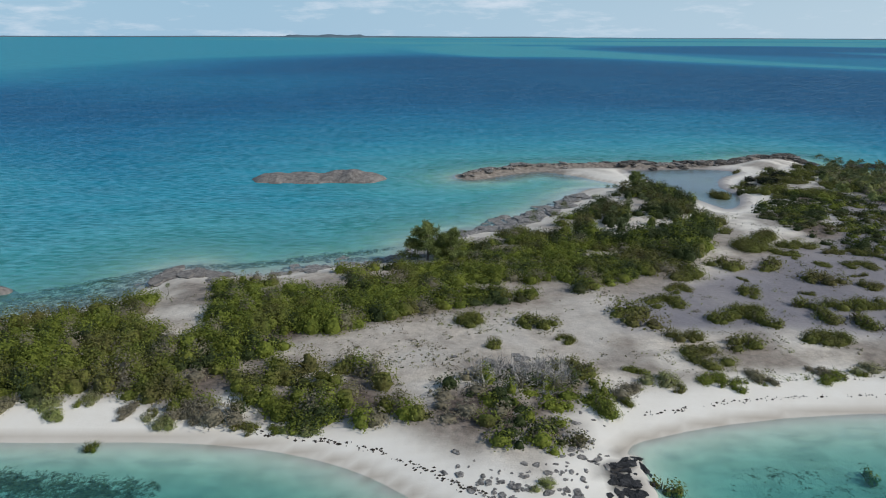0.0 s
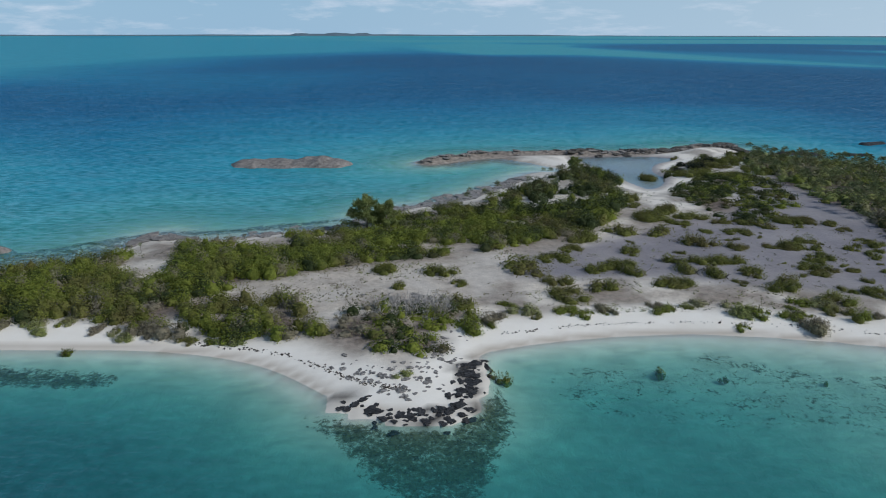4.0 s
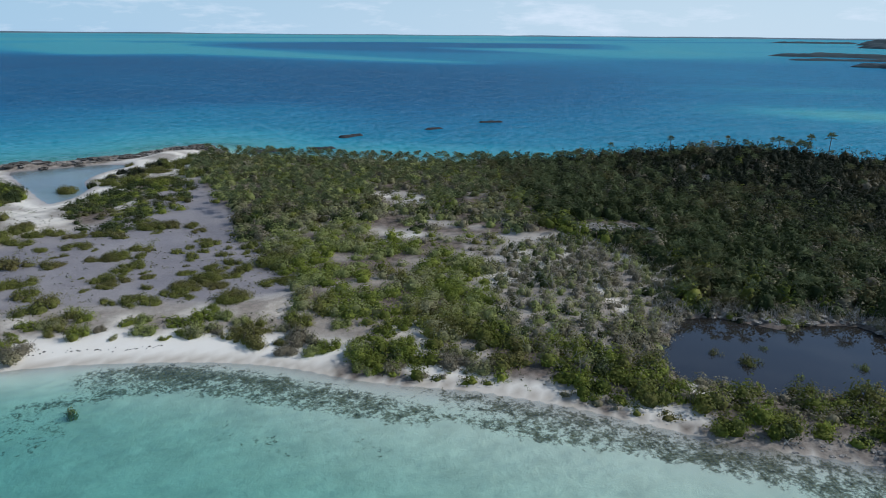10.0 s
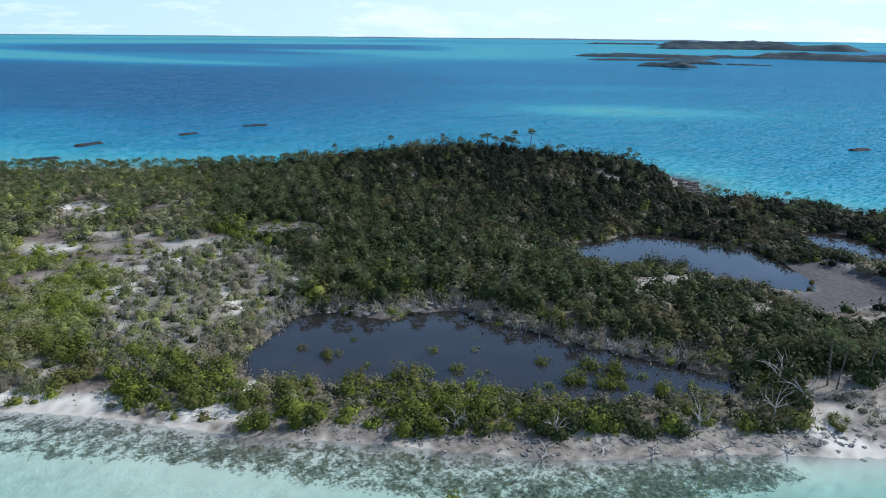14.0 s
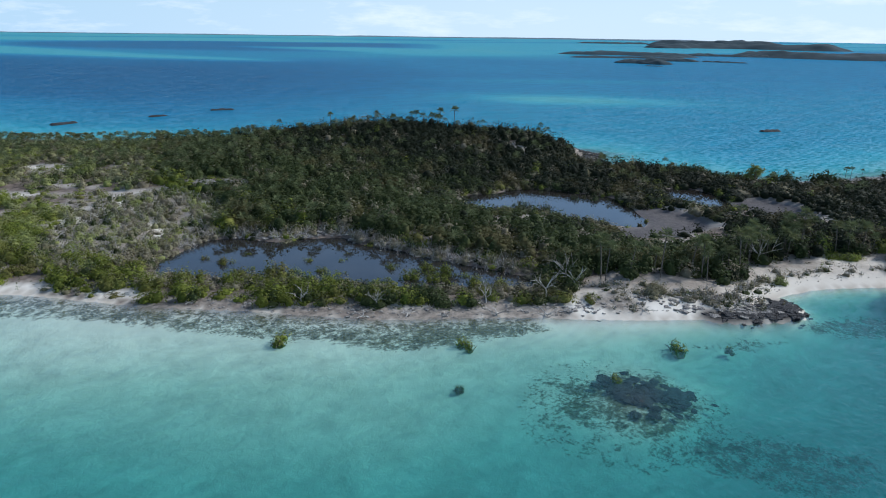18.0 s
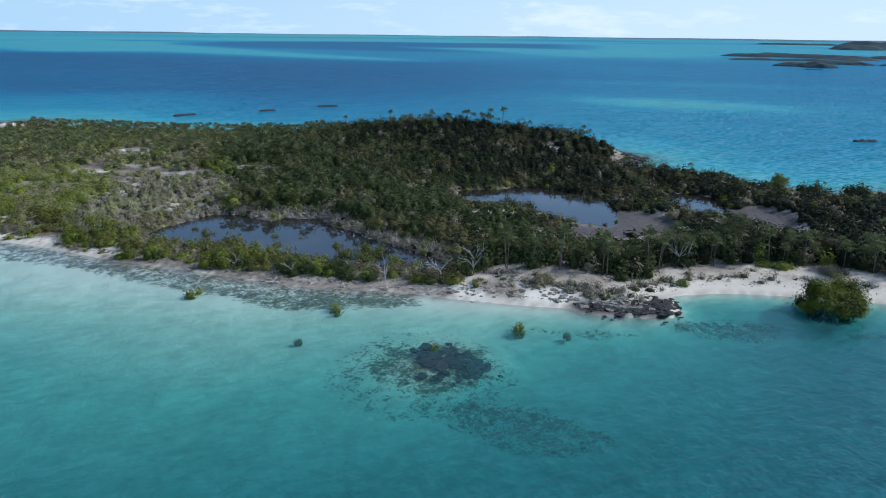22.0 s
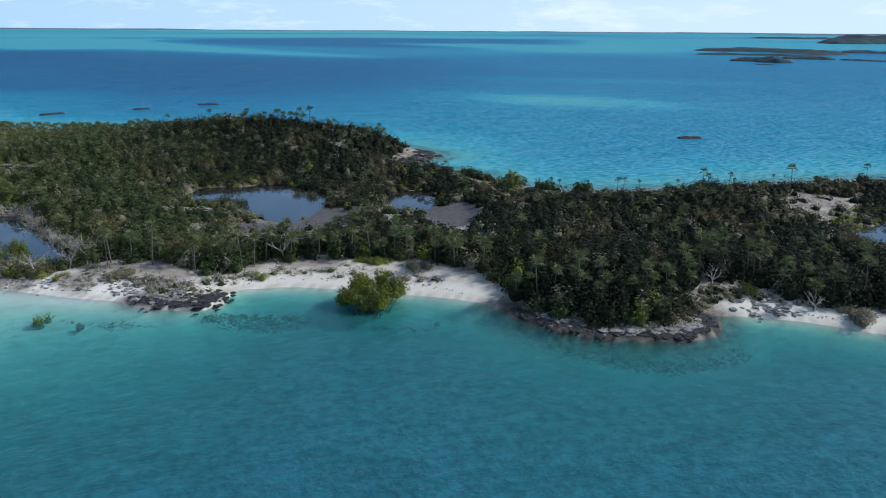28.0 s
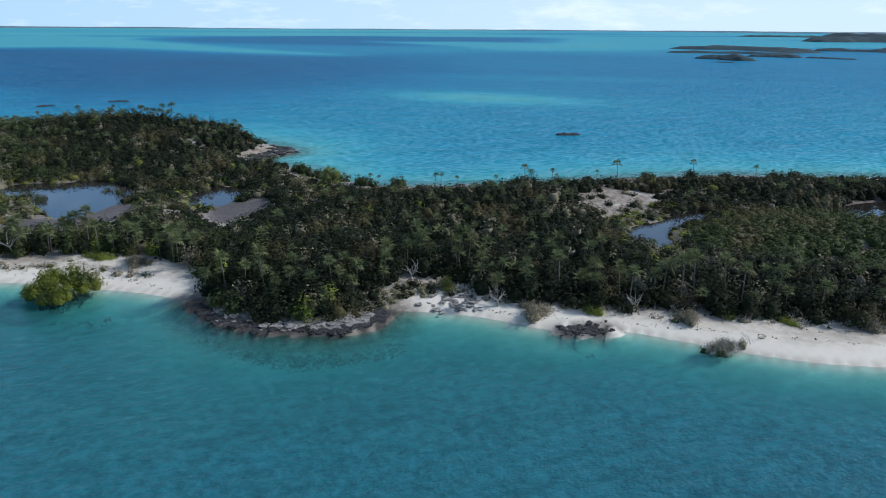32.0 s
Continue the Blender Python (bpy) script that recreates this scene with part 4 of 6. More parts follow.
def crowns(pos, radius, tall, leaf, per_area, gen, flat=0.35):
    """Bush crowns as arrays: shaded cores, and leaf clumps set all over them. pos: (n, 3) feet."""
    n = len(pos)
    core = BLOB_V[None] * np.stack([radius * 0.70, radius * 0.70, tall * 0.74], -1)[:, None, :]
    core = core * (0.80 + 0.4 * gen.random((n, len(BLOB_V), 1)))
    core = core + pos[:, None, :] - np.array([0, 0, 0.15])
    cf = BLOB_F[None] + (np.arange(n) * len(BLOB_V))[:, None, None]
    count = np.maximum(10, (radius * (radius + tall) * per_area)).astype(int)
    owner = np.repeat(np.arange(n), count)
    k = len(owner)
    az, up = gen.random(k) * 2 * np.pi, gen.random(k) ** 0.8
    # lumpy outline: each bush has lobes of its own
    ph = gen.random(n)[owner] * 6.28
    lobe = 1 + 0.22 * np.sin(3 * az + ph) * np.sin(4 * up + ph * 1.7) + 0.16 * gen.standard_normal(k)
    el = np.arcsin(np.clip(up, 0, 1))
    dirs = np.stack([np.cos(el) * np.cos(az), np.cos(el) * np.sin(az), np.sin(el)], -1)
    c = pos[owner] + dirs * np.stack([radius[owner], radius[owner], tall[owner]], -1) * lobe[:, None]
    nor = dirs + 0.42 * gen.standard_normal((k, 3)) + np.array([0, 0, flat])
    nor /= np.linalg.norm(nor, axis=1)[:, None]
    t = np.cross(nor, gen.standard_normal((k, 3)))
    t /= np.linalg.norm(t, axis=1)[:, None] + 1e-9
    b = np.cross(nor, t)
    s = leaf * (0.55 + 0.9 * gen.random(k))[:, None]
    bend = nor * s * 0.25
    leaves = np.stack([c - t * s * 0.9 - b * s * 0.45, c + t * s * 0.9 - b * s * 0.4, c + b * s * 0.85 + bend], 1)
    return core.reshape(-1, 3), cf.reshape(-1, 3), leaves.reshape(-1, 3)


def crown_mesh(name, pos, radius, tall, leaf, per_area, gen, mats, flat=0.35, choice=None):
    """One mesh of crowns; mats: leaf materials, picked bush by bush by choice (0 .. len-1)."""
    pos, radius, tall = np.asarray(pos, float), np.asarray(radius, float), np.asarray(tall, float)
    co, faces, index, base = [], [], [], 0
    choice = np.zeros(len(pos), int) if choice is None else choice
    for i in range(len(mats)):
        sel = choice == i
        if not sel.any():
            continue
        core, cf, leaves = crowns(pos[sel], radius[sel], tall[sel], leaf * (0.85 if leaf >= 0.17 else 0.74), per_area * (1.4 if leaf >= 0.17 else 1.75), gen, flat)
        tri = np.arange(len(leaves)).reshape(-1, 3)
        co += [core, leaves]
        faces += [cf + base, tri + base + len(core)]
        index += [np.full(len(cf) + len(tri), i)]
        base += len(core) + len(leaves)
    me = make_mesh(name, np.vstack(co), np.vstack(faces), np.concatenate(index))
    for m in mats:
        me.materials.append(m)
    return me


def scatter(zone, spacing, gen, gaps=(), thin=None, edge=0.0):
    """Places over a zone: a jittered grid, thinned by openings, water and a chance."""
    line = curve(zone, 2, True)
    lo, hi = line.min(0), line.max(0)
    x, y = np.meshgrid(np.arange(lo[0], hi[0], spacing), np.arange(lo[1], hi[1], spacing * 0.87))
    x = x + (np.arange(x.shape[0]) % 2)[:, None] * spacing / 2
    x, y = (x + (gen.random(x.shape) - 0.5) * spacing * 0.9).ravel(), (y + (gen.random(y.shape) - 0.5) * spacing * 0.9).ravel()
    ok = signed(zone, x, y) > edge
    x, y = x[ok], y[ok]
    for gap in gaps:
        ok = signed(gap, x, y) < 0.3 - 0.8 * gen.random(len(x))
        x, y = x[ok], y[ok]
    if thin is not None:
        ok = gen.random(len(x)) < thin(x, y)
        x, y = x[ok], y[ok]
    z = height(x, y)
    ok = z > 0.12
    return np.stack([x, y, z], -1)[ok]


def stuff(name, me, label, category):
    return tagged(new(name, me), label, category, kind="stuff")


def twigs(name, pos, tall, gen, material, per=9, wide=0.035):
    """Bare twiggy bushes: thin tapering sticks that fan out from each foot."""
    n = len(pos)
    owner = np.repeat(np.arange(n), per)
    k = len(owner)
    foot = pos[owner] + gen.standard_normal((k, 3)) * np.array([0.15, 0.15, 0.0])
    way = np.stack([gen.standard_normal(k) * 0.55, gen.standard_normal(k) * 0.55, np.full(k, 1.0)], -1)
    way /= np.linalg.norm(way, axis=1)[:, None]
    length = tall[owner] * (0.6 + 0.7 * gen.random(k))
    side = np.cross(way, gen.standard_normal((k, 3)))
    side /= np.linalg.norm(side, axis=1)[:, None]
    mid = foot + way * (length * 0.55)[:, None]
    tip = foot + (way + gen.standard_normal((k, 3)) * 0.25) * length[:, None]
    fork = mid + (way + gen.standard_normal((k, 3)) * 0.7) * (length * 0.45)[:, None]
    co = np.stack([foot - side * wide, foot + side * wide, mid + side * wide * 0.7, mid - side * wide * 0.7, tip, fork], 1).reshape(-1, 3)
    b = (np.arange(k) * 6)[:, None]
    tri = np.vstack([b + [0, 1, 2], b + [0, 2, 3], b + [3, 2, 4], b + [3, 2, 5]])
    me = make_mesh(name, co, tri)
    me.materials.append(material)
    return me


def part(name, me, parent, label="", place=None):
    ob = new(name, me)
    ob.parent = parent
    if place is not None:
        ob.matrix_basis = place
    if label:
        ob["label"] = label
    if name in ("crown", "woody_base", "foliage", "twig_mass", "root_mass"):
        ob["kind"] = "stuff"
    return ob


# ---- dense scrub, zone by zone ----
gen = np.random.default_rng(11)


def sizes(n, r0, r1, h0, h1):
    return r0 + (r1 - r0) * gen.random(n), h0 + (h1 - h0) * gen.random(n) ** 1.3


p = scatter(THICKET_W, 1.25, gen, [BARE_W] + SPOTS, lambda x, y: np.where((y > 70) & (x > -14), 0.08 + 0.9 * smooth(rough_noise(x, y, 7.0), 0.38, 0.52), 0.35 + 0.65 * smooth(rough_noise(x, y, 9.0), 0.30, 0.42)) * np.where(y > 66, smooth(far_from(NORTH_LINE, x, y) + 5 * rough_noise(x, y, 6.0), 4.0, 8.0), 1.0))
r, h = sizes(len(p), 0.75, 1.35, 0.8, 2.0)
h *= 1 - 0.3 * smooth(p[:, 1], 64, 74)
stuff("scrub_thicket", crown_mesh("scrub_thicket", p, r, h, 0.13, 62, gen, [OLIVE, MIDGREEN, GREYLEAF, MANGROVE], choice=gen.choice(4, len(p), p=[0.55, 0.17, 0.10, 0.18])), "dense olive green coastal scrub on white sand", "shrubs")

p = scatter(THICKET_N, 1.5, gen, SPOTS, lambda x, y: (0.22 + 0.78 * smooth(rough_noise(x, y, 6.0), 0.40, 0.52)) * smooth(far_from(NORTH_LINE, x, y) + 5 * rough_noise(x, y, 6.0), 7.5, 11.5))
r, h = sizes(len(p), 0.8, 1.5, 0.9, 2.3)
h *= 0.45 + 0.55 * smooth(far_from(NORTH_LINE, p[:, 0], p[:, 1]), 3, 13)
stuff("scrub_thicket", crown_mesh("scrub_thicket", p, r, h, 0.16, 46, gen, [OLIVE, MIDGREEN], choice=gen.choice(2, len(p), p=[0.35, 0.65])), "dark green scrub on rocky white shore", "shrubs")

NECK = [(39, 119), (44, 111), (48.5, 115), (49, 123), (46.5, 130), (42, 129), (38, 124)]
neck_gen = np.random.default_rng(77)
p = scatter(NECK, 1.35, neck_gen, [], lambda x, y: 0.5 + 0.45 * smooth(rough_noise(x, y, 4.0), 0.36, 0.5))
r, h = 0.7 + 0.7 * neck_gen.random(len(p)), 0.6 + 1.1 * neck_gen.random(len(p))
stuff("scrub_thicket", crown_mesh("scrub_thicket", p, r, h, 0.16, 44, neck_gen, [OLIVE, MIDGREEN], choice=neck_gen.choice(2, len(p), p=[0.25, 0.75])), "dark green scrub beside the wet sand flat", "shrubs")

p = scatter(TIP, 1.3, gen, [], lambda x, y: (0.85 - 0.6 * smooth(x, 14, 20)) * (0.45 + 0.55 * smooth(x, 6, 10)) * (0.3 + 0.7 * smooth(rough_noise(x, y, 3.5), 0.38, 0.55)))
r, h = sizes(len(p), 0.45, 1.1, 0.35, 1.2)
stuff("scrub_thicket", crown_mesh("scrub_thicket", p, r, h, 0.14, 55, gen, [OLIVE, MIDGREEN, GREYLEAF], choice=gen.choice(3, len(p), p=[0.5, 0.3, 0.2])), "dark green and dry brown bushes behind the sand point", "shrubs")

p = scatter(FLAT_N, 1.5, gen, [], lambda x, y: 0.30 + 0.70 * smooth(rough_noise(x, y, 4.5), 0.38, 0.52))
r, h = sizes(len(p), 0.6, 1.3, 0.4, 1.0)
stuff("scrub_thicket", crown_mesh("scrub_thicket", p, r, h, 0.16, 40, gen, [OLIVE, MIDGREEN], choice=gen.choice(2, len(p), p=[0.25, 0.75])), "low dark green scrub beside the wet sand flat", "shrubs")

p = scatter(MIDBUSH, 1.55, gen, [OPENINGS[5]], lambda x, y: 0.38 + 0.58 * smooth(rough_noise(x, y, 5.5), 0.40, 0.53))
r, h = sizes(len(p), 0.7, 1.4, 0.6, 1.4)
stuff("scrub_thicket", crown_mesh("scrub_thicket", p, r, h, 0.15, 48, gen, [OLIVE, PALE], choice=gen.choice(2, len(p), p=[0.5, 0.5])), "olive green scrub on brown ground", "shrubs")

p = scatter(GAP_SCRUB, 1.7, gen, [OPENINGS[4], OPENINGS[5]], lambda x, y: 0.35 + 0.6 * smooth(rough_noise(x, y, 7.0), 0.36, 0.52))
r, h = sizes(len(p), 0.7, 1.4, 0.6, 1.5)
stuff("scrub_thicket", crown_mesh("scrub_thicket", p, r, h, 0.17, 34, gen, [PALE, MIDGREEN, GREYLEAF], choice=gen.choice(3, len(p), p=[0.5, 0.3, 0.2])), "mixed olive and grey scrub on brown ground", "shrubs")

for gap in (OPENINGS[3], OPENINGS[4], OPENINGS[5]):
    p = scatter(gap, 1.5, gen, [], lambda x, y: 0.12 + 0.6 * smooth(rough_noise(x, y, 4.0), 0.42, 0.6))
    r, h = sizes(len(p), 0.4, 1.0, 0.3, 0.9)
    stuff("scrub_thicket", crown_mesh("scrub_thicket", p, r, h, 0.15, 44, gen, [PALE, OLIVE, GREYLEAF], choice=gen.choice(3, len(p), p=[0.5, 0.3, 0.2])), "low scattered scrub round a bare brown clearing", "shrubs")

p = scatter(GREYSCRUB, 1.4, gen, [POND_A])
r, h = sizes(len(p), 0.45, 1.0, 0.5, 1.4)
stuff("dry_scrub", crown_mesh("dry_scrub", p, r, h, 0.13, 44, gen, [GREYLEAF, PALE, MIDGREEN], choice=gen.choice(3, len(p), p=[0.45, 0.37, 0.18])), "dry grey leafless looking scrub beside the pond", "shrubs")
stuff("bare_twigs", twigs("bare_twigs", p, h * 1.1, gen, DEADWOOD, 4, 0.03), "bleached bare twigs of dry scrub", "twigs")

p = scatter(FRINGE, 1.32, gen, [POND_A] + STRIPS, lambda x, y: 0.30 + 0.65 * smooth(rough_noise(x, y, 4.0), 0.40, 0.52))
r, h = sizes(len(p), 0.6, 1.3, 0.45, 1.5)
h *= np.where((signed(POND_A, p[:, 0], p[:, 1]) > -2.5) & (p[:, 1] < 6), 0.62, 1.0)
# east end takes darker leaves: cloud shade painted by choice of material
shade = smooth(p[:, 0] - p[:, 1], 108, 150)
stuff("mangrove_fringe", crown_mesh("mangrove_fringe", p, r, h, 0.16, 50, gen, [MANGROVE, OLIVE, MIDGREEN], choice=np.where(gen.random(len(p)) < 0.15 + 0.7 * shade, 2, gen.choice(2, len(p), p=[0.6, 0.4]))), "yellow green mangrove fringe between pond and lagoon", "mangroves")

SHORE_STRIP = [(78, 31.6), (85, 27.5), (92, 21.5), (98, 15), (103, 8.5), (101.2, 8.4), (96.8, 13.4), (91.4, 19.4), (86, 24.5), (79, 29.8)]
p = scatter(SHORE_STRIP, 0.95, gen, STRIPS[2:3], lambda x, y: 0.2 + 0.75 * smooth(rough_noise(x, y, 3.0), 0.40, 0.55))
r, h = sizes(len(p), 0.3, 0.8, 0.2, 0.65)
stuff("dry_scrub", crown_mesh("dry_scrub", p, r, h, 0.12, 40, gen, [GREYLEAF, OLIVE, MANGROVE], choice=gen.choice(3, len(p), p=[0.4, 0.35, 0.25])), "low dry and olive scrub at the lagoon's edge", "shrubs")


def pale_side(x, y):
    """1 in the open pale scrub west of the dark coppice, 0 inside it."""
    edge = np.interp(y, [20, 31, 46, 62, 99, 135], [108, 113, 116, 119, 131, 140])
    return smooth(x - edge + 8 * (rough_noise(x, y, 9.0) - 0.5), 6, -5) * (y > 15)


def hill_thin(x, y):
    return (1 - 0.18 * pale_side(x, y)) * (0.72 + 0.28 * smooth(rough_noise(x, y, 8.0), 0.3, 0.45)) * np.where(pale_side(x, y) > 0.5, 0.55 + 0.45 * smooth(rough_noise(x, y, 6.0), 0.36, 0.5), 1.0)


# the scrub on the near banks of the inner ponds is low
LOW_BANKS = [[(x - 2.2, y - 4.5) for x, y in q] for q in (POND_B, POND_C, POND_D, MUD_B, MUD_C)] + [[(x - 4.5, y - 9) for x, y in q] for q in (POND_B, POND_C)]
p = scatter(HILL, 1.62, gen, PONDS + OPENINGS, hill_thin)
p = p[(far_from(NORTH_LINE, p[:, 0], p[:, 1]) + 4 * rough_noise(p[:, 0], p[:, 1], 6.0) > 7.5) | (p[:, 0] < 206) | (gen.random(len(p)) < 0.12)]
for q in LOW_BANKS[:5]:
    p = p[(signed(q, p[:, 0], p[:, 1]) < 0.3) | (gen.random(len(p)) < 0.12)]
for q in LOW_BANKS[5:] + [[(x - 4, y - 8) for x, y in POND_D]]:
    p = p[(signed(q, p[:, 0], p[:, 1]) < 0.3) | (gen.random(len(p)) < 0.45)]
near = (p[:, 0] < 330)
far = p[~near][::3]
p = p[near]
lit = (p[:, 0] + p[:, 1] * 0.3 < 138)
r, h = sizes(len(p), 0.85, 1.6, 1.1, 2.7)
h = np.where(signed(POND_A, p[:, 0], p[:, 1]) > -3.5, h * 0.6, h)
for q in (POND_B, POND_C, MUD_B, MUD_C, POND_D):
    h = np.where(signed(q, p[:, 0], p[:, 1]) > -9.0, np.minimum(h, 1.2 + 0.4 * gen.random(len(p))), h)
for q in [[(x - 5.5, y - 11.5) for x, y in z] for z in (POND_B, POND_C, POND_D)]:
    h = np.where(signed(q, p[:, 0], p[:, 1]) > -1.0, np.minimum(h, 1.0 + 0.3 * gen.random(len(p))), h)
for q in LOW_BANKS:
    h = np.where(signed(q, p[:, 0], p[:, 1]) > -2.0, np.minimum(h, 0.9 + 0.3 * gen.random(len(p))), h)
h *= np.where(p[:, 0] > 206, 0.42 + 0.58 * smooth(far_from(NORTH_LINE, p[:, 0], p[:, 1]), 7, 17), 1.0)
pale = pale_side(p[:, 0], p[:, 1])
h *= 1 - 0.35 * pale
# brighter leaf colours in the sunlit west, cloud shade painted in eastward
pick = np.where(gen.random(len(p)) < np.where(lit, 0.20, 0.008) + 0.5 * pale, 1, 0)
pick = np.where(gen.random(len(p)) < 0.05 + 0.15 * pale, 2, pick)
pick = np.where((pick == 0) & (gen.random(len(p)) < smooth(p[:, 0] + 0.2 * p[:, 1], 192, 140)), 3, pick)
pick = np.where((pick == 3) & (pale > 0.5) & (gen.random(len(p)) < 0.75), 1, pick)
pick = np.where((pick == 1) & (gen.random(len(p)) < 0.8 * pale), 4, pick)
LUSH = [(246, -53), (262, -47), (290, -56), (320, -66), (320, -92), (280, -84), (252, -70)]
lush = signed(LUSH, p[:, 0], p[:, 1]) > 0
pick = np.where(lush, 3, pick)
h = np.where(lush, np.minimum(h, 1.3), h)
shore_side = far_from(SOUTH_LINE, p[:, 0], p[:, 1]) < 16
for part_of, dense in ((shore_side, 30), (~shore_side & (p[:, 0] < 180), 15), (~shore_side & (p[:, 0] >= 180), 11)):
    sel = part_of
    stuff("coppice", crown_mesh("coppice", p[sel], r[sel], h[sel], 0.20, dense, gen, [DARKSHADED, OLIVE, GREYLEAF, MIDGREEN, PALE], choice=pick[sel]), "dense dark green coppice of low trees on the low hill, cloud shade painted in", "trees")
r, h = sizes(len(far), 1.8, 2.8, 1.4, 2.6)
stuff("coppice", crown_mesh("coppice", far, r, h, 0.5, 6, gen, [DARKSHADED, OLIVE], choice=gen.choice(2, len(far), p=[0.8, 0.2])), "dense dark green scrub farther along the cay, cloud shade painted in", "trees")

# low dry scrub on the banks of the ponds
for pond, dry in ((POND_A, 0.75), (POND_B, 0.35), (POND_C, 0.3), (POND_D, 0.2)):
    ring = np.array(pond)
    ring = ring.mean(0) + (ring - ring.mean(0)) * 1.0
    lo, hi = ring.min(0) - 6, ring.max(0) + 6
    p = gen.random((int((hi - lo).prod() / 0.9), 2)) * (hi - lo) + lo
    s = signed(pond, p[:, 0], p[:, 1])
    keep = (s < -0.2) & (s > -5.0)
    for q in (MUD_B, MUD_C):
        keep &= signed(q, p[:, 0], p[:, 1]) < 0
    p = p[keep]
    p = np.column_stack([p, height(p[:, 0], p[:, 1])])
    r, h = sizes(len(p), 0.45, 0.9, 0.35, 1.0)
    stuff("bank_scrub", crown_mesh("bank_scrub", p, r, h, 0.13, 36, gen, [GREYLEAF, OLIVE, DARKSHADED], choice=gen.choice(3, len(p), p=[dry, (1 - dry) * 0.4, (1 - dry) * 0.6])), "low grey and green scrub on the pond bank", "shrubs")

# grey brush on the headland's rocks
line = curve([(183.2, -49), (186, -53.5), (190, -56.3), (195, -58.4), (198.5, -56.5), (203, -55.5), (207, -57)], 14)
p = line[gen.integers(len(line), size=130)] + gen.standard_normal((130, 2)) * 0.9
p = np.column_stack([p, height(p[:, 0], p[:, 1])])
r, h = sizes(len(p), 0.4, 0.9, 0.3, 0.8)
stuff("dry_scrub", crown_mesh("dry_scrub", p, r, h, 0.13, 40, gen, [GREYLEAF, DARKSHADED], choice=gen.choice(2, len(p), p=[0.6, 0.4])), "grey brush on the headland rocks", "shrubs")

# grey brush and driftwood behind the eastern beaches
for line, n, wide in (([(139, -18.5), (143.5, -22.5), (147.5, -26.5), (150, -29.5)], 110, 1.4), ([(152, -26.5), (160, -27), (169, -30.5), (177, -37.5)], 60, 0.8), ([(207, -58), (214, -64.5), (222, -70.5), (232, -77.5), (246, -87)], 90, 0.8)):
    c = curve(line, 14)
    p = c[gen.integers(len(c), size=n)] + gen.standard_normal((n, 2)) * wide
    p = np.column_stack([p, height(p[:, 0], p[:, 1])])
    p = p[p[:, 2] > 0.2]
    r, h = sizes(len(p), 0.25, 0.75, 0.15, 0.7)
    stuff("dry_scrub", crown_mesh("dry_scrub", p, r, h, 0.12, 44, gen, [GREYLEAF, MIDGREEN], choice=gen.choice(2, len(p), p=[0.7, 0.3])), "dry grey brush at the back of the beach", "shrubs")
    stuff("bare_twigs", twigs("bare_twigs", p, h * 1.2 + 0.2, gen, DEADWOOD, 5, 0.03), "bleached driftwood and twigs behind the beach", "twigs")

# grey dead brush round the pond's bank
bank = curve([(110, 26), (114, 29.5), (119, 27), (123, 23), (129.5, 21), (131.5, 13), (133.5, 6), (136, -1), (138, -6)], 14)
p = np.repeat(bank, 3, 0) + gen.standard_normal((len(bank) * 3, 2)) * 0.8
p = np.column_stack([p, height(p[:, 0], p[:, 1])])
stuff("bare_twigs", twigs("bare_twigs", p, np.full(len(p), 0.9), gen, DEADWOOD, 4), "grey dead brush along the pond bank", "twigs")


# ---- single shrubs of the flats and beaches ----
def shrub(name, r, h, leaf_mat, label, category, g, lobes=4, leaf=0.105, dense=95):
    """A low shrub: short stems and a spread crown of several lobes."""
    root = tagged(new(name), label, category)
    a = g.random(lobes) * 6.28
    d = r * 0.85 * np.sqrt(g.random(lobes))
    pos = np.stack([d * np.cos(a) * 1.1, d * np.sin(a) * 0.95, np.zeros(lobes)], -1)
    rr = r * (0.25 + 0.32 * g.random(lobes))
    part("crown", crown_mesh("crown", pos, rr, h * (0.65 + 0.45 * g.random(lobes)), leaf, dense, g, [leaf_mat]), root)
    part("woody_base", twigs("woody_base", pos, np.full(lobes, h * 0.9), g, BARK, 5, 0.04), root)
    return root


def plant(kinds, places, group, g, low=0.75, high=1.3):
    for x, y in places:
        src = kinds[g.integers(len(kinds))]
        s = low + (high - low) * g.random()
        ob = copy_thing(src, Matrix.Translation((x, y, float(height(x, y)) - 0.04)) @ Matrix.Rotation(g.random() * 6.28, 4, "Z") @ Matrix.Diagonal((s * (0.85 + 0.7 * g.random()), s, s * (0.8 + 0.4 * g.random()), 1)))
        ob["group"] = group


def matured(kinds):
    """Removes the patterns from which copies were made."""
    for k in kinds:
        for o in (*k.children_recursive, k):
            bpy.data.objects.remove(o)


g = np.random.default_rng(23)
low_shrubs = [shrub("low_shrub", 1.15 + 0.3 * i, 0.75 + 0.1 * (i % 3), FLATGREEN, "low spreading olive green shrub on grey mud flat", "shrub", g, 7 + 2 * i) for i in range(5)]
places = scatter(GREY_FLAT, 3.0, g, [], lambda x, y: 0.22 + 0.5 * smooth(rough_noise(x, y, 12.0), 0.36, 0.52) + 0.25 * smooth(x, 48, 75))[:, :2]
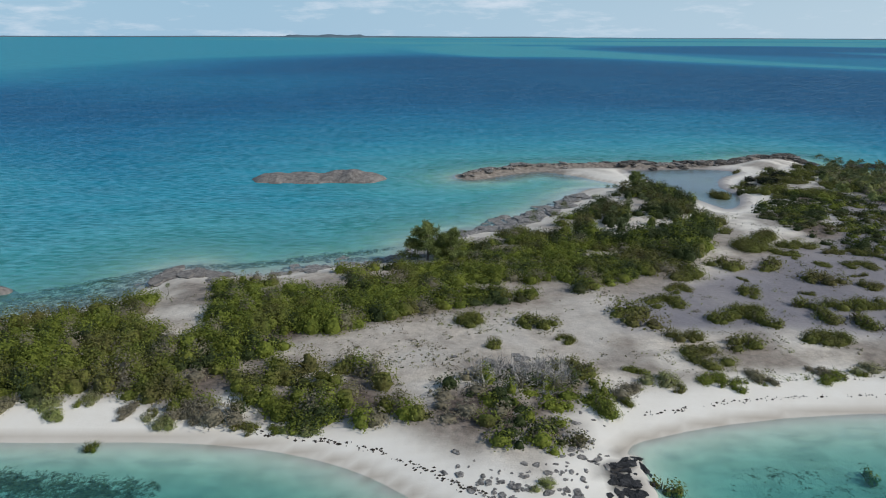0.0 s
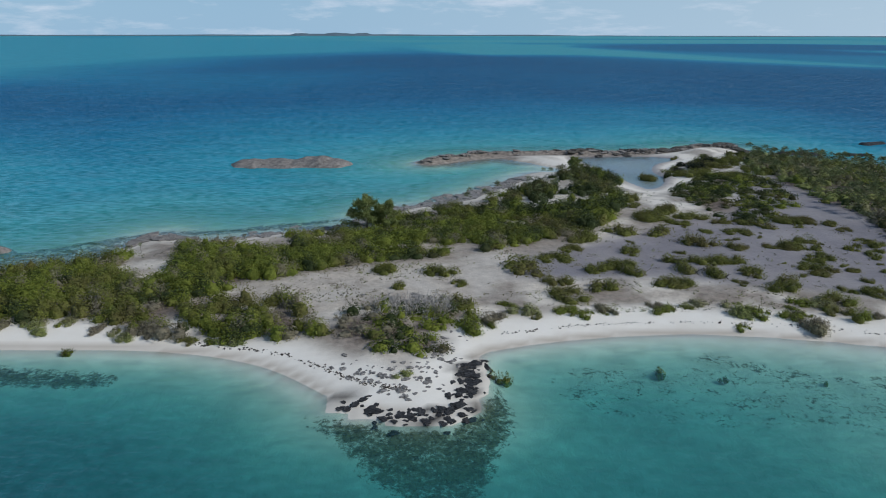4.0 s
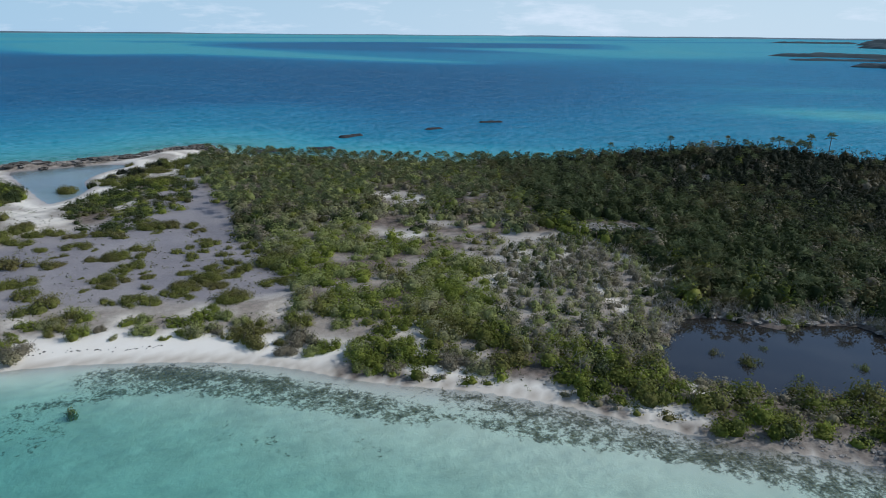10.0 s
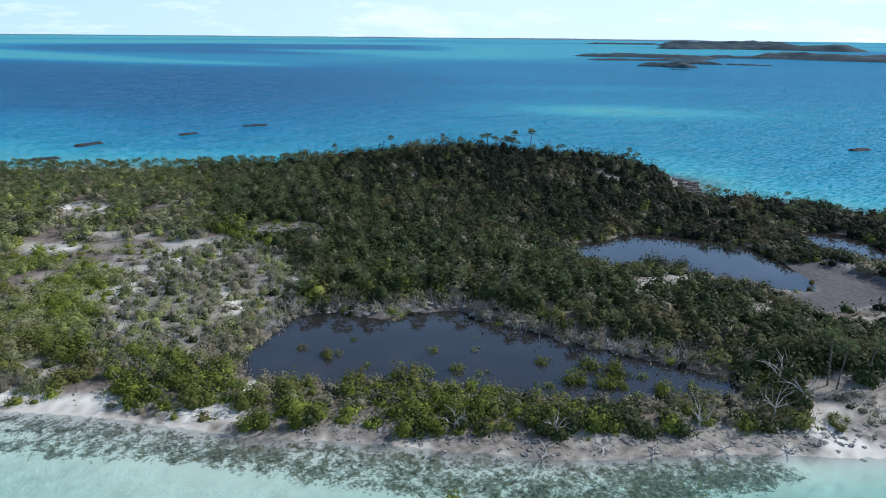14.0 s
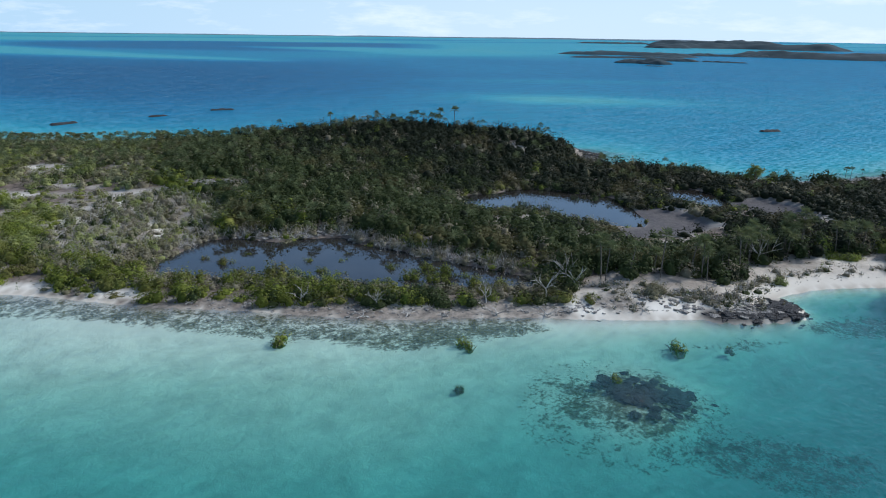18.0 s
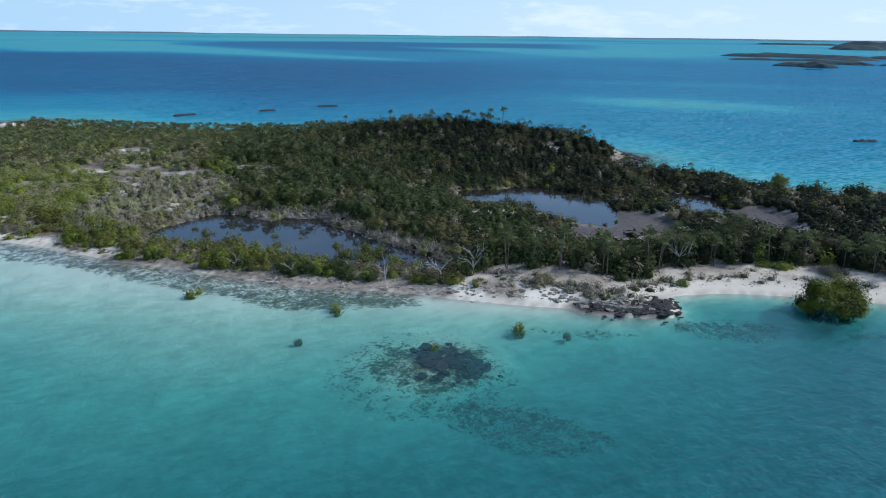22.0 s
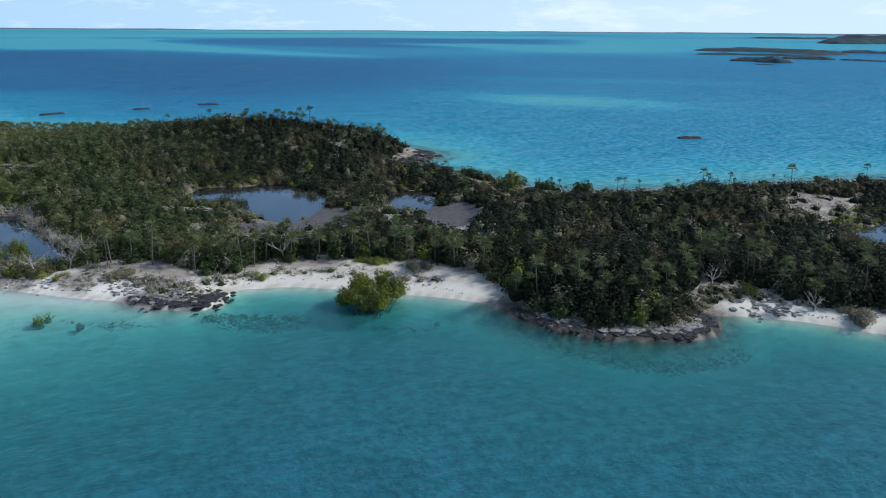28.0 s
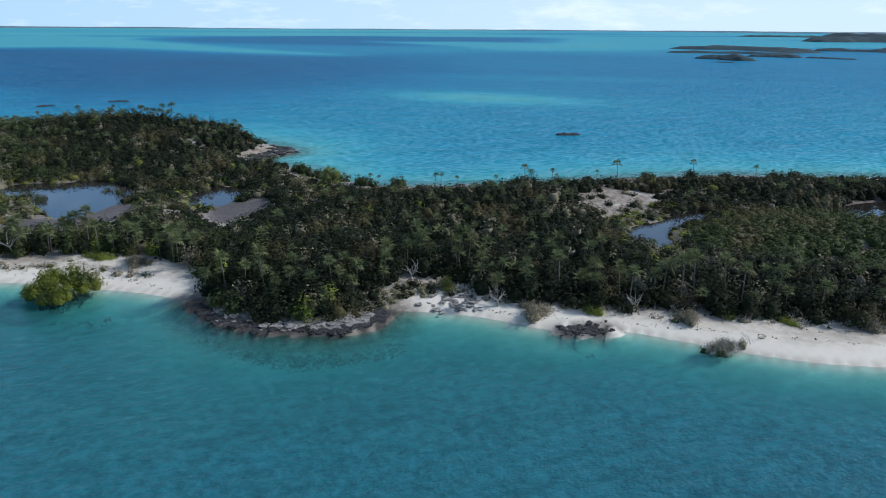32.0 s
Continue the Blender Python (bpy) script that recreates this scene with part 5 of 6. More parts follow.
big = [(24.6, 62.9, 2.5), (28.7, 54.3, 1.9), (28.1, 58.5, 1.3), (16.6, 52.1, 1.7), (14.7, 61.3, 1.7), (7.9, 61.7, 1.5), (29.1, 68.2, 1.8), (31.8, 72.0, 1.2), (33.7, 63.8, 1.6), (37.7, 62.6, 1.6), (36.5, 65.5, 1.9), (45.8, 80.5, 2.1), (40.3, 80.4, 2.0), (33.4, 78.0, 3.0), (44.0, 67.1, 1.5), (44.5, 64.0, 1.7), (47.5, 62.6, 1.7)]
big += [(51.5, 68.0, 1.5), (41.1, 58.4, 1.8), (32.9, 57.0, 1.5), (16.8, 57.8, 0.8), (10.2, 56.5, 0.8), (50.0, 75.5, 2.1), (39.4, 71.3, 1.4), (53.5, 57.7, 2.0), (48.0, 67.2, 1.6), (52.0, 63.2, 1.6), (79.5, 63.4, 2.8), (72.8, 52.5, 2.0)]
big = np.array(big)
places = places[np.min(np.linalg.norm(places[:, None] - big[None, :, :2], axis=2), 1) > 3.6]
places = places[(places[:, 0] > 46) | (g.random(len(places)) < 0.3)]
for x, y, r in big:
    i = int(g.integers(5))
    k = 1.12 * r / (1.15 + 0.3 * i)
    ob = copy_thing(low_shrubs[i], Matrix.Translation((x, y, float(height(x, y)) - 0.04)) @ Matrix.Rotation(g.random() * 6.28, 4, "Z") @ Matrix.Diagonal((k, k * (0.8 + 0.3 * g.random()), 0.45 + 0.5 * k, 1)))
    ob["group"] = "shrubs on the mud flat"
plant(low_shrubs, places, "shrubs on the mud flat", g, 0.25, 0.75)
extra = [(62, 127.5), (63.8, 132), (56, 123.4), (65, 124), (72, 134), (76, 140), (81, 147), (78, 128), (71, 121), (47, 88), (50, 92), (46, 95), (53, 89), (68, 128), (73, 130), (76, 134), (79, 139), (72, 140), (75, 146), (70, 133), (80, 143), (66, 120), (78, 124), (46, 100), (84, 145), (87, 142), (86, 148), (88, 138), (90, 141), (83, 150), (68, 146)]
plant(low_shrubs, extra, "shrubs on the mud flat", g, 0.8, 1.35)
matured(low_shrubs)

dune_shrubs = [shrub("dune_shrub", 1.15 + 0.15 * i, 0.65 + 0.08 * i, (OLIVE, PALE, OLIVE, GREYLEAF)[i], "olive and brown shrub on white beach sand", "shrub", g, 8 + i) for i in range(4)]
row = curve([(18.5, 47.3), (26.5, 49.3), (34, 50.8), (42, 51), (50, 50.3), (58, 48.2), (66, 45), (73, 41.5), (79, 36.5), (84, 31.5), (90, 25.5)], 5)
row = row + g.standard_normal(row.shape) * 0.9
keep = rough_noise(row[:, 0], row[:, 1], 7.0) > 0.38
plant(dune_shrubs, row[keep], "shrubs along the beach crest", g, 0.45, 1.2)
plant(dune_shrubs, (row + g.standard_normal(row.shape) * 1.3)[::2], "shrubs along the beach crest", g, 0.25, 0.7)
edge = curve([(-44, 46), (-29, 46.3), (-22, 46.6), (-16, 44.9), (-10, 43.8), (-4, 43.2)], 4)
plant(dune_shrubs, edge + g.standard_normal(edge.shape) * 0.8, "shrubs along the beach crest", g, 0.45, 0.9)
plant(dune_shrubs, [(11.8, 36.2)], "shrubs along the beach crest", g, 0.45, 0.5)
plant(dune_shrubs, [(207, -57), (213, -66.2), (218.5, -68.7), (226, -74.5), (231, -76.5), (235, -79.5), (241, -84), (172, -29.5), (176.5, -33.5), (158, -27.3), (247, -91), (143, -21.5), (136.5, -19)], "shrubs along the beach crest", g, 0.7, 1.1)
matured(dune_shrubs)

CREST = [(44, 49.8), (54, 49.3), (64, 46), (74, 41), (82, 34.5), (87, 29.5), (90, 32), (84, 40), (75, 47), (63, 52), (50, 54)]
places = scatter(CREST, 2.7, g, [], lambda x, y: 0.25 + 0.6 * smooth(rough_noise(x, y, 5.0), 0.4, 0.56))[:, :2]
crest_shrubs = [shrub("dune_shrub", 1.1 + 0.3 * i, 0.7 + 0.15 * i, (OLIVE, PALE, OLIVE)[i], "olive green shrub behind the white beach", "shrub", g, 8 + i) for i in range(3)]
plant(crest_shrubs, places, "shrubs along the beach crest", g, 0.45, 1.1)
matured(crest_shrubs)

# small dry tufts strewn over the flats and open sand
tuft_p = []
for zone, per, share in ((GREY_FLAT, 1.5, 0.85), (OPEN_W, 2.6, 1.0), ([(80, 30), (86, 26), (94, 19), (101, 10.5), (107, 5), (113, -1), (120, -8.5), (128, -14), (134, -18.5), (136, -15), (129, -11), (121, -5), (114, 3), (107, 9.5), (100, 16), (93, 23), (85, 30)], 2.4, 1.0), ([(18, 48), (30, 50), (42, 51), (58, 48), (72, 42), (82, 38), (80, 45), (66, 50), (50, 56), (36, 60), (24, 58)], 2.4, 1.0), ([(76, 122), (84, 146), (74, 150), (68, 138), (66, 124), (70, 116)], 0.5, 0.6), (BARE_W, 0.8, 1.0), ([(44, 92), (48, 106), (46, 118), (52, 112), (56, 98), (52, 90)], 0.7, 0.9), ([(154, -27.5), (162, -28.5), (172, -33.5), (180, -42), (182, -39), (174, -30), (164, -26)], 0.9, 1.0), ([(208, -60.5), (216, -67.5), (226, -75), (240, -86), (241, -83), (228, -72.5), (216, -64)], 0.9, 1.0)):
    box = np.array(zone)
    lo, hi = box.min(0), box.max(0)
    q = gen.random((int((hi - lo).prod() * per), 2)) * (hi - lo) + lo
    q = q[(signed(zone, q[:, 0], q[:, 1]) > 0) & (gen.random(len(q)) < share * smooth(rough_noise(q[:, 0], q[:, 1], 3.0), 0.40, 0.62))]
    tuft_p.append(np.column_stack([q, height(q[:, 0], q[:, 1])]))
tuft_p = np.vstack(tuft_p)
r, h = 0.08 + 0.42 * g.random(len(tuft_p)) ** 3, 0.05 + 0.25 * g.random(len(tuft_p)) ** 2.5
stuff("grass_tufts", crown_mesh("grass_tufts", tuft_p, r, h, 0.08, 60, g, [GREYLEAF, PALE, MIDGREEN], choice=g.choice(3, len(tuft_p), p=[0.5, 0.3, 0.2])), "small dry tufts strewn over sand and mud", "grass")

# dark rounded bushes that stand apart on the rocky north shore
shore_bushes = [shrub("shore_bush", 1.3 + 0.3 * i, 1.2 + 0.3 * i, (DARKSHADED, MIDGREEN, DARKSHADED)[i], "dark green rounded bush beside the north shore", "shrub", g, 7 + i, 0.18, 40) for i in range(3)]
plant(shore_bushes, [(66, 134.5), (63.5, 129.5), (68, 131), (72.5, 137), (60, 124.5), (74, 143), (84, 148), (86, 143)], "bushes along the north shore", g, 0.6, 1.0)
shore = curve([(207, 30), (211, 16), (214, 5.5), (224, -5), (238, -11), (256, -14.5), (275, -19), (300, -29), (318, -38)], 4)
plant(shore_bushes, (shore + g.standard_normal(shore.shape) * 1.2)[rough_noise(shore[:, 0], shore[:, 1], 5.0) > 0.36], "bushes along the north shore", g, 0.6, 1.3)
matured(shore_bushes)

# mangrove bushes that stand in the lagoon
g = np.random.default_rng(5)
wading = [shrub("mangrove_bush", 1.1, 0.9, MANGROVE, "small mangrove bush standing in shallow lagoon water", "mangrove", g, 5), shrub("mangrove_bush", 0.8, 0.6, OLIVE, "small mangrove bush standing in shallow lagoon water", "mangrove", g, 4), shrub("mangrove_bush", 1.0, 0.8, MIDGREEN, "dark green bush standing in shallow pond water", "mangrove", g, 5)]
lagoon_bushes = [(20.3, 37.2, 1.25), (34.4, 38.6, 0.85), (56.8, 34.8, 0.9), (119.5, -17.9, 1.2), (135, -30.3, 1.3), (138.5, -33, 0.5), (114.2, -23.6, 0.5), (125.5, -30.6, 0.9), (-19.5, 41.4, 0.6), (39.5, 37.5, 0.4), (48, 37, 0.4), (172.4, -47.5, 0.4)]
pond_bushes = [(107.2, -7.4, 1.3), (112, 17.6, 0.7), (117, 9, 0.8), (111, 20.5, 0.5), (120.5, 12, 0.5), (124, 9.5, 0.55), (127, 4, 0.6), (121, 5.4, 0.6), (113.5, 13.5, 0.6), (116, 19, 0.4), (126, 12, 0.4), (130, 0.5, 0.8), (124, 0.5, 0.7), (132, -3.5, 0.7), (129, -4, 0.6), (114.4, 7.6, 1.7), (118.4, 3.6, 1.2), (126.4, -0.5, 1.3), (128, -2.6, 1.2), (130.6, -2, 1.4), (128.2, -5.6, 1.1), (131.2, -6.6, 1.3), (121.2, -0.6, 1.0), (120, 7.6, 0.6), (134, -8, 1.1), (110.8, 10.5, 1.1), (161.2, 15.0, 2.0), (163.4, 13.0, 1.7), (176, 13.5, 1.5), (173.5, 15.6, 1.2)]
for x, y, k in lagoon_bushes + pond_bushes:
    k *= (1.5 if k < 0.9 else 1.05) if 108 < x < 138 and -10 < y < 22 else 1.0
    kind = 2 if x > 150 else int(g.integers(2))
    ob = copy_thing(wading[kind], Matrix.Translation((x, y, max(float(height(x, y)), -0.5))) @ Matrix.Rotation(g.random() * 6.28, 4, "Z") @ Matrix.Diagonal((k, k, k * 1.15, 1)))
    ob["group"] = "mangrove bushes in the water"
matured(wading)


def big_mangrove(x, y, r, h, mat, label, seed):
    q = np.random.default_rng(seed)
    root = tagged(new("mangrove_tree"), label, "mangrove")
    root.location = (x, y, float(height(x, y)))
    n = 34
    a, d = q.random(n) * 6.28, r * 0.84 * np.sqrt(q.random(n))
    pos = np.stack([d * np.cos(a) * 1.12, d * np.sin(a) * 0.95, 0.35 + 0.62 * h * (1 - (d / r) ** 3) * (0.6 + 0.4 * q.random(n))], -1)
    part("crown", crown_mesh("crown", pos, r * (0.16 + 0.15 * q.random(n)), h * (0.20 + 0.16 * q.random(n)), 0.135, 90, q, [mat, MIDGREEN], choice=q.choice(2, n, p=[0.75, 0.25])), root)
    part("root_mass", twigs("root_mass", pos * np.array([0.7, 0.7, 0]), np.full(n, h * 0.35), q, BARK, 6, 0.05), root)
    return root


big_mangrove(168.1, -39.8, 3.8, 4.6, MANGROVE, "large round yellow green mangrove standing in the lagoon", 3)


# ---- thatch palms ----
def fan_mesh(name, size, blades=9):
    """A fan leaf: pointed blades round a stalk's end, drooping at the tips."""
    v, f = [(0, 0, 0.0), (0.02, 0, 0.0)], []
    stalk = size * 0.8
    v += [(0, stalk, 0.12 * size), (0.02, stalk, 0.12 * size)]
    f += [(0, 1, 3), (0, 3, 2)]
    for i in range(blades):
        a = radians(-115 + 230 * i / (blades - 1))
        for da, rad, z in ((-0.17, 0.45, 0.0), (0.0, 1.0, -0.30), (0.17, 0.45, 0.0)):
            v.append((size * rad * math.sin(a + da), stalk + size * rad * math.cos(a + da), 0.12 * size + z * size * 0.7))
        k = len(v)
        f += [(2, k - 3, k - 2), (2, k - 2, k - 1)]
    me = make_mesh(name, np.array(v), np.array(f))
    me.materials.append(PALMLEAF)
    return me


FAN, FAN_SMALL = fan_mesh("frond", 0.62), fan_mesh("frond", 0.50, 8)


def tube_mesh(name, points, radii, material, sides=6):
    pts = [Vector(q) for q in points]
    v, f = [], []
    for i, q in enumerate(pts):
        d = (pts[min(i + 1, len(pts) - 1)] - pts[max(i - 1, 0)]).normalized()
        u = d.orthogonal().normalized()
        w = d.cross(u)
        for k in range(sides):
            a = 2 * math.pi * k / sides
            v.append(q + (u * math.cos(a) + w * math.sin(a)) * radii[i])
    for i in range(len(pts) - 1):
        for k in range(sides):
            a, b = i * sides + k, i * sides + (k + 1) % sides
            f.append((a, b, b + sides, a + sides))
    me = make_mesh(name, np.array([tuple(q) for q in v]), np.array(f))
    me.materials.append(material)
    return me


def palm(tall, fans, g, label):
    root = tagged(new("thatch_palm"), label, "palm tree")
    lean = g.standard_normal(2) * 0.12 * tall
    top = Vector((lean[0], lean[1], tall))
    part("trunk", tube_mesh("trunk", [(0, 0, -0.2), (lean[0] * 0.3, lean[1] * 0.3, tall * 0.4), tuple(top)], (0.075, 0.06, 0.055), BARK), root)
    for i in range(fans):
        az, el = i * 2.4 + g.random() * 0.5, 75 - 105 * i / fans + g.normal() * 8
        part("frond", FAN if i % 3 else FAN_SMALL, root, "", Matrix.Translation(top) @ Matrix.Rotation(az, 4, "Z") @ Matrix.Rotation(radians(el), 4, "X"))
    return root


g = np.random.default_rng(31)
palms = [palm(t, 13, g, "slender thatch palm with pale green fan leaves") for t in (2.6, 3.2, 3.8)]
skyline = [palm(t, 12, g, "thatch palm standing above the scrub on the shore") for t in (3.0, 3.8)]


def plant_palms(kinds, places, group, low=0.8, high=1.25):
    for x, y in places:
        s = low + (high - low) * g.random()
        ob = copy_thing(kinds[g.integers(len(kinds))], Matrix.Translation((x, y, float(height(x, y)))) @ Matrix.Rotation(g.random() * 6.28, 4, "Z") @ Matrix.Scale(s, 4))
        ob["group"] = group


row = curve([(142, -14.5), (150, -22), (158, -23.5), (166, -22.8), (172, -25), (178, -31), (183, -38.5)], 6)
plant_palms(palms, row + g.standard_normal(row.shape) * 1.1, "palms behind the beach")
row = curve([(185, -47), (190, -52.5), (197, -55), (204, -51.5), (210, -55), (215, -62.5), (222, -68.5), (230, -72), (240, -79), (252, -87)], 5)
plant_palms(palms, row + g.standard_normal(row.shape) * 1.3, "palms behind the beach")
crest = curve([(143, 101), (158, 93), (172, 84), (182, 77), (188, 70), (196, 62), (203, 53)], 3)
crest = crest[rough_noise(crest[:, 0], crest[:, 1], 7.0) > 0.47]
plant_palms(skyline, crest + g.standard_normal(crest.shape) * 1.5, "palms on the hill crest", 0.6, 1.0)
plant_palms(skyline, [(186.5, 71), (187.6, 70), (185.4, 72.5), (189, 70.5), (190.5, 67.5), (184, 74)], "palms on the hill crest", 1.0, 1.3)
for x, y, k in [(219.3, 1.2, 0.6), (220.8, 0.4, 0.5), (224.2, -4.6, 0.4), (233.6, -7.4, 0.5), (240.5, -9.9, 0.6), (246.5, -10.6, 0.95), (248, -10.4, 0.8), (251.5, -12.4, 0.7), (252.4, -12.8, 0.55), (259.7, -15.4, 0.5), (264.4, -15.9, 1.1), (278.5, -21.6, 0.85), (292, -25, 0.7), (213.9, 6, 0.5), (215.4, 4.6, 0.6), (229.6, -5.8, 0.75), (230.6, -6.4, 0.65), (207, 31, 0.5)]:
    plant_palms(skyline, [(x, y)], "palms along the north shore", k * 0.95, k * 1.05)
plant_palms(skyline, [(120, 122), (131, 116), (138, 112)], "palms along the north shore", 0.5, 0.85)
plant_palms(skyline, [(-24.5, 70.5), (-12, 74.5), (2, 84.5), (8.5, 92)], "palms along the north shore", 0.32, 0.45)
matured(palms + skyline)


def palm_heads(name, pos, g, size=0.6, fans=11):
    """Palm heads among the coppice, joined: fan leaves round each top."""
    base_v = np.array([v.co[:] for v in FAN_SMALL.vertices])
    base_f = np.array([q.vertices[:] for q in FAN_SMALL.polygons])
    co, faces, k = [], [], 0
    for x, y, z in pos:
        s = size / 0.5 * (0.75 + 0.5 * g.random())
        for i in range(fans):
            m = np.array((Matrix.Rotation(i * 2.4 + g.random(), 3, "Z") @ Matrix.Rotation(radians(70 - 95 * i / fans), 3, "X")).to_3x3())
            co.append(base_v @ m.T * s + (x, y, z))
            faces.append(base_f + k)
            k += len(base_v)
    me = make_mesh(name, np.vstack(co), np.vstack(faces))
    me.materials.append(PALMLEAF)
    return me


p = scatter(HILL, 2.7, g, PONDS + OPENINGS, lambda x, y: np.where(x < 330, 0.06 + 0.76 * smooth(x - 0.4 * (y - 80), 170, 125) + 0.26 * smooth(rough_noise(x, y, 20.0), 0.4, 0.6), 0.0))
for q in LOW_BANKS:
    p = p[signed(q, p[:, 0], p[:, 1]) < -2.0]
p = p[((p[:, 0] < 206) | (far_from(NORTH_LINE, p[:, 0], p[:, 1]) > 15)) & (signed(LUSH, p[:, 0], p[:, 1]) < 0)]
p[:, 2] += 1.7 + 0.8 * g.random(len(p))
stuff("palm_heads", palm_heads("palm_heads", p, g, 0.60, 9), "pale green fan palm heads among dark coppice", "palm trees")
p = scatter(THICKET_N + [], 3.4, g, [], lambda x, y: 0.4 + 0 * x)
p[:, 2] += 1.5 + 0.6 * g.random(len(p))
stuff("palm_heads", palm_heads("palm_heads", p, g, 0.5, 8), "fan palm heads among shore scrub", "palm trees")


# ---- casuarinas and dead trees ----
def casuarina(x, y, tall, seed, needles=46):
    """A feathery tree: leaning trunk, limbs, hanging plumes of needles."""
    q = np.random.default_rng(seed)
    root = tagged(new("casuarina_tree"), "feathery pale green casuarina tree rising above the scrub", "tree")
    root.location = (x, y, float(height(x, y)))
    part("trunk", tube_mesh("trunk", [(0, 0, -0.2), (0.15, 0.1, tall * 0.5), (0.1, 0.3, tall * 0.95)], (0.16, 0.10, 0.03), BARK), root)
    tips = []
    for i in range(22):
        z = tall * (0.10 + 0.85 * i / 22)
        a, out = q.random() * 6.28, tall * 0.62 * (1.25 - 0.8 * i / 22)
        end = (out * math.cos(a), out * math.sin(a), z + tall * 0.12)
        part("limb", tube_mesh("limb", [(0.1, 0.1, z - 0.2), tuple(0.55 * np.array(end) + np.array((0, 0, z * 0.44))), end], (0.03, 0.02, 0.008), BARK, 4), root)
        for s in np.linspace(0.35, 1, 6):
            tips.append((end[0] * s, end[1] * s, z + (end[2] - z) * s))
    tips = np.array(tips)
    k = np.repeat(tips, needles, 0)
    k = k + q.standard_normal(k.shape) * 0.22 * tall / 5
    w = q.standard_normal(k.shape) * 0.5 + np.array([0, 0, 0.25])
    w /= np.linalg.norm(w, axis=1)[:, None]
    sd = np.cross(w, q.standard_normal(k.shape))
    sd /= np.linalg.norm(sd, axis=1)[:, None]
    co = np.stack([k - sd * 0.05, k + sd * 0.05, k + w * 0.6 - np.array([0, 0, 0.15])], 1).reshape(-1, 3)
    me = make_mesh("foliage", co, np.arange(len(co)).reshape(-1, 3))
    me.materials.append(FEATHER)
    part("foliage", me, root)


casuarina(3.6, 83.5, 4.4, 1)
casuarina(6.4, 83.0, 3.6, 8)
casuarina(42.0, 128.0, 2.8, 2, 20)
casuarina(212.2, 3.6, 3.0, 5, 12)


def dead_tree(x, y, tall, seed, lying=False):
    """A bare tree: a short leaning trunk, limbs, and twigs that fork from each limb. Lying: washed over, with its limbs spread along the sand."""
    q = np.random.default_rng(seed)
    root = tagged(new("driftwood" if lying else "dead_tree"), "bleached fallen branches washed up at the waterline" if lying else "bleached bare dead tree with forked branches", "driftwood" if lying else "dead tree")
    root.location = (x, y, max(float(height(x, y)), 0.0))
    low = 0.28 if lying else 1.0
    lean = q.standard_normal(2) * (0.5 if lying else 0.12) * tall
    crotch = np.array((lean[0] * 0.5, lean[1] * 0.5, tall * 0.34 * low))
    part("trunk", tube_mesh("trunk", [(0, 0, -0.15), tuple(crotch * 0.55 + np.array((0.05, 0.0, 0.03))), tuple(crotch)], (0.11, 0.085, 0.06), DEADWOOD, 5), root)
    start = q.random() * 6.28
    for i in range(6):
        a = start + i * 1.05 + q.normal() * 0.3
        o = tall * (0.3 + 0.3 * q.random())
        e = crotch + np.array((o * math.cos(a), o * math.sin(a), tall * (0.25 + 0.4 * q.random()) * low))
        mid = crotch + (e - crotch) * 0.5 + q.standard_normal(3) * 0.07 * tall * np.array((1, 1, low))
        limb = part("limb", tube_mesh("limb", [tuple(crotch), tuple(mid), tuple(e)], (0.05, 0.034, 0.012), DEADWOOD, 4), root)
        for k in range(3):
            base = mid + (e - mid) * (k / 3.0)
            tip = base + (e - crotch) * 0.38 + q.standard_normal(3) * 0.16 * tall * np.array((1, 1, low))
            part("twig", tube_mesh("twig", [tuple(base), tuple(0.5 * (base + tip) + q.standard_normal(3) * 0.03), tuple(tip)], (0.026, 0.018, 0.006), DEADWOOD, 3), limb)


q = np.random.default_rng(41)
p = scatter([(246, -28), (258, -28), (257, -38), (248, -46), (243, -43)], 2.4, q, [], lambda x, y: 0.6 + 0 * x)
r, h = 0.6 + 0.6 * q.random(len(p)), 0.4 + 0.7 * q.random(len(p))
stuff("dry_scrub", crown_mesh("dry_scrub", p, r, h, 0.18, 30, q, [DARKSHADED, GREYLEAF], choice=q.choice(2, len(p))), "sparse scrub on bare grey limestone", "shrubs")

for i, (x, y, t) in enumerate([(133.4, -15.2, 2.8), (139.3, -12.5, 2.6), (162.1, -23, 3.6), (118.2, -6.2, 1.7), (127.6, -12.2, 1.9), (176, 88, 3.5), (112.6, -0.6, 1.5), (210.5, -63.2, 1.8), (137.2, -15.6, 2.4), (204, -54.6, 2.2), (222.5, -70.8, 1.9)]):
    dead_tree(x, y, t, 60 + i)
for i, (x, y, t) in enumerate([(116.6, -7.4, 2.2), (119.2, -9.6, 1.6), (126.6, -14.6, 2.3), (130.6, -18.4, 2.4), (132.8, -19.2, 2.0), (109.8, 0.4, 1.4), (122.8, -12.0, 1.5), (103.4, 6.8, 1.2), (139.4, -23.6, 1.6), (206.4, -61.4, 1.6), (10.6, 40.4, 1.3)]):
    dead_tree(x, y, t, 160 + i, True)

q = np.random.default_rng(77)
brush = tagged(new("leafless_bush"), "grey brown leafless bush leaning over the waterline", "shrub")
brush.location = (225.3, -80.8, 0.0)
pos = q.standard_normal((46, 3)) * np.array([0.8, 0.6, 0.05])
part("twig_mass", twigs("twig_mass", pos, 0.6 + 0.5 * q.random(46), q, DEADWOOD, 12, 0.02), brush)
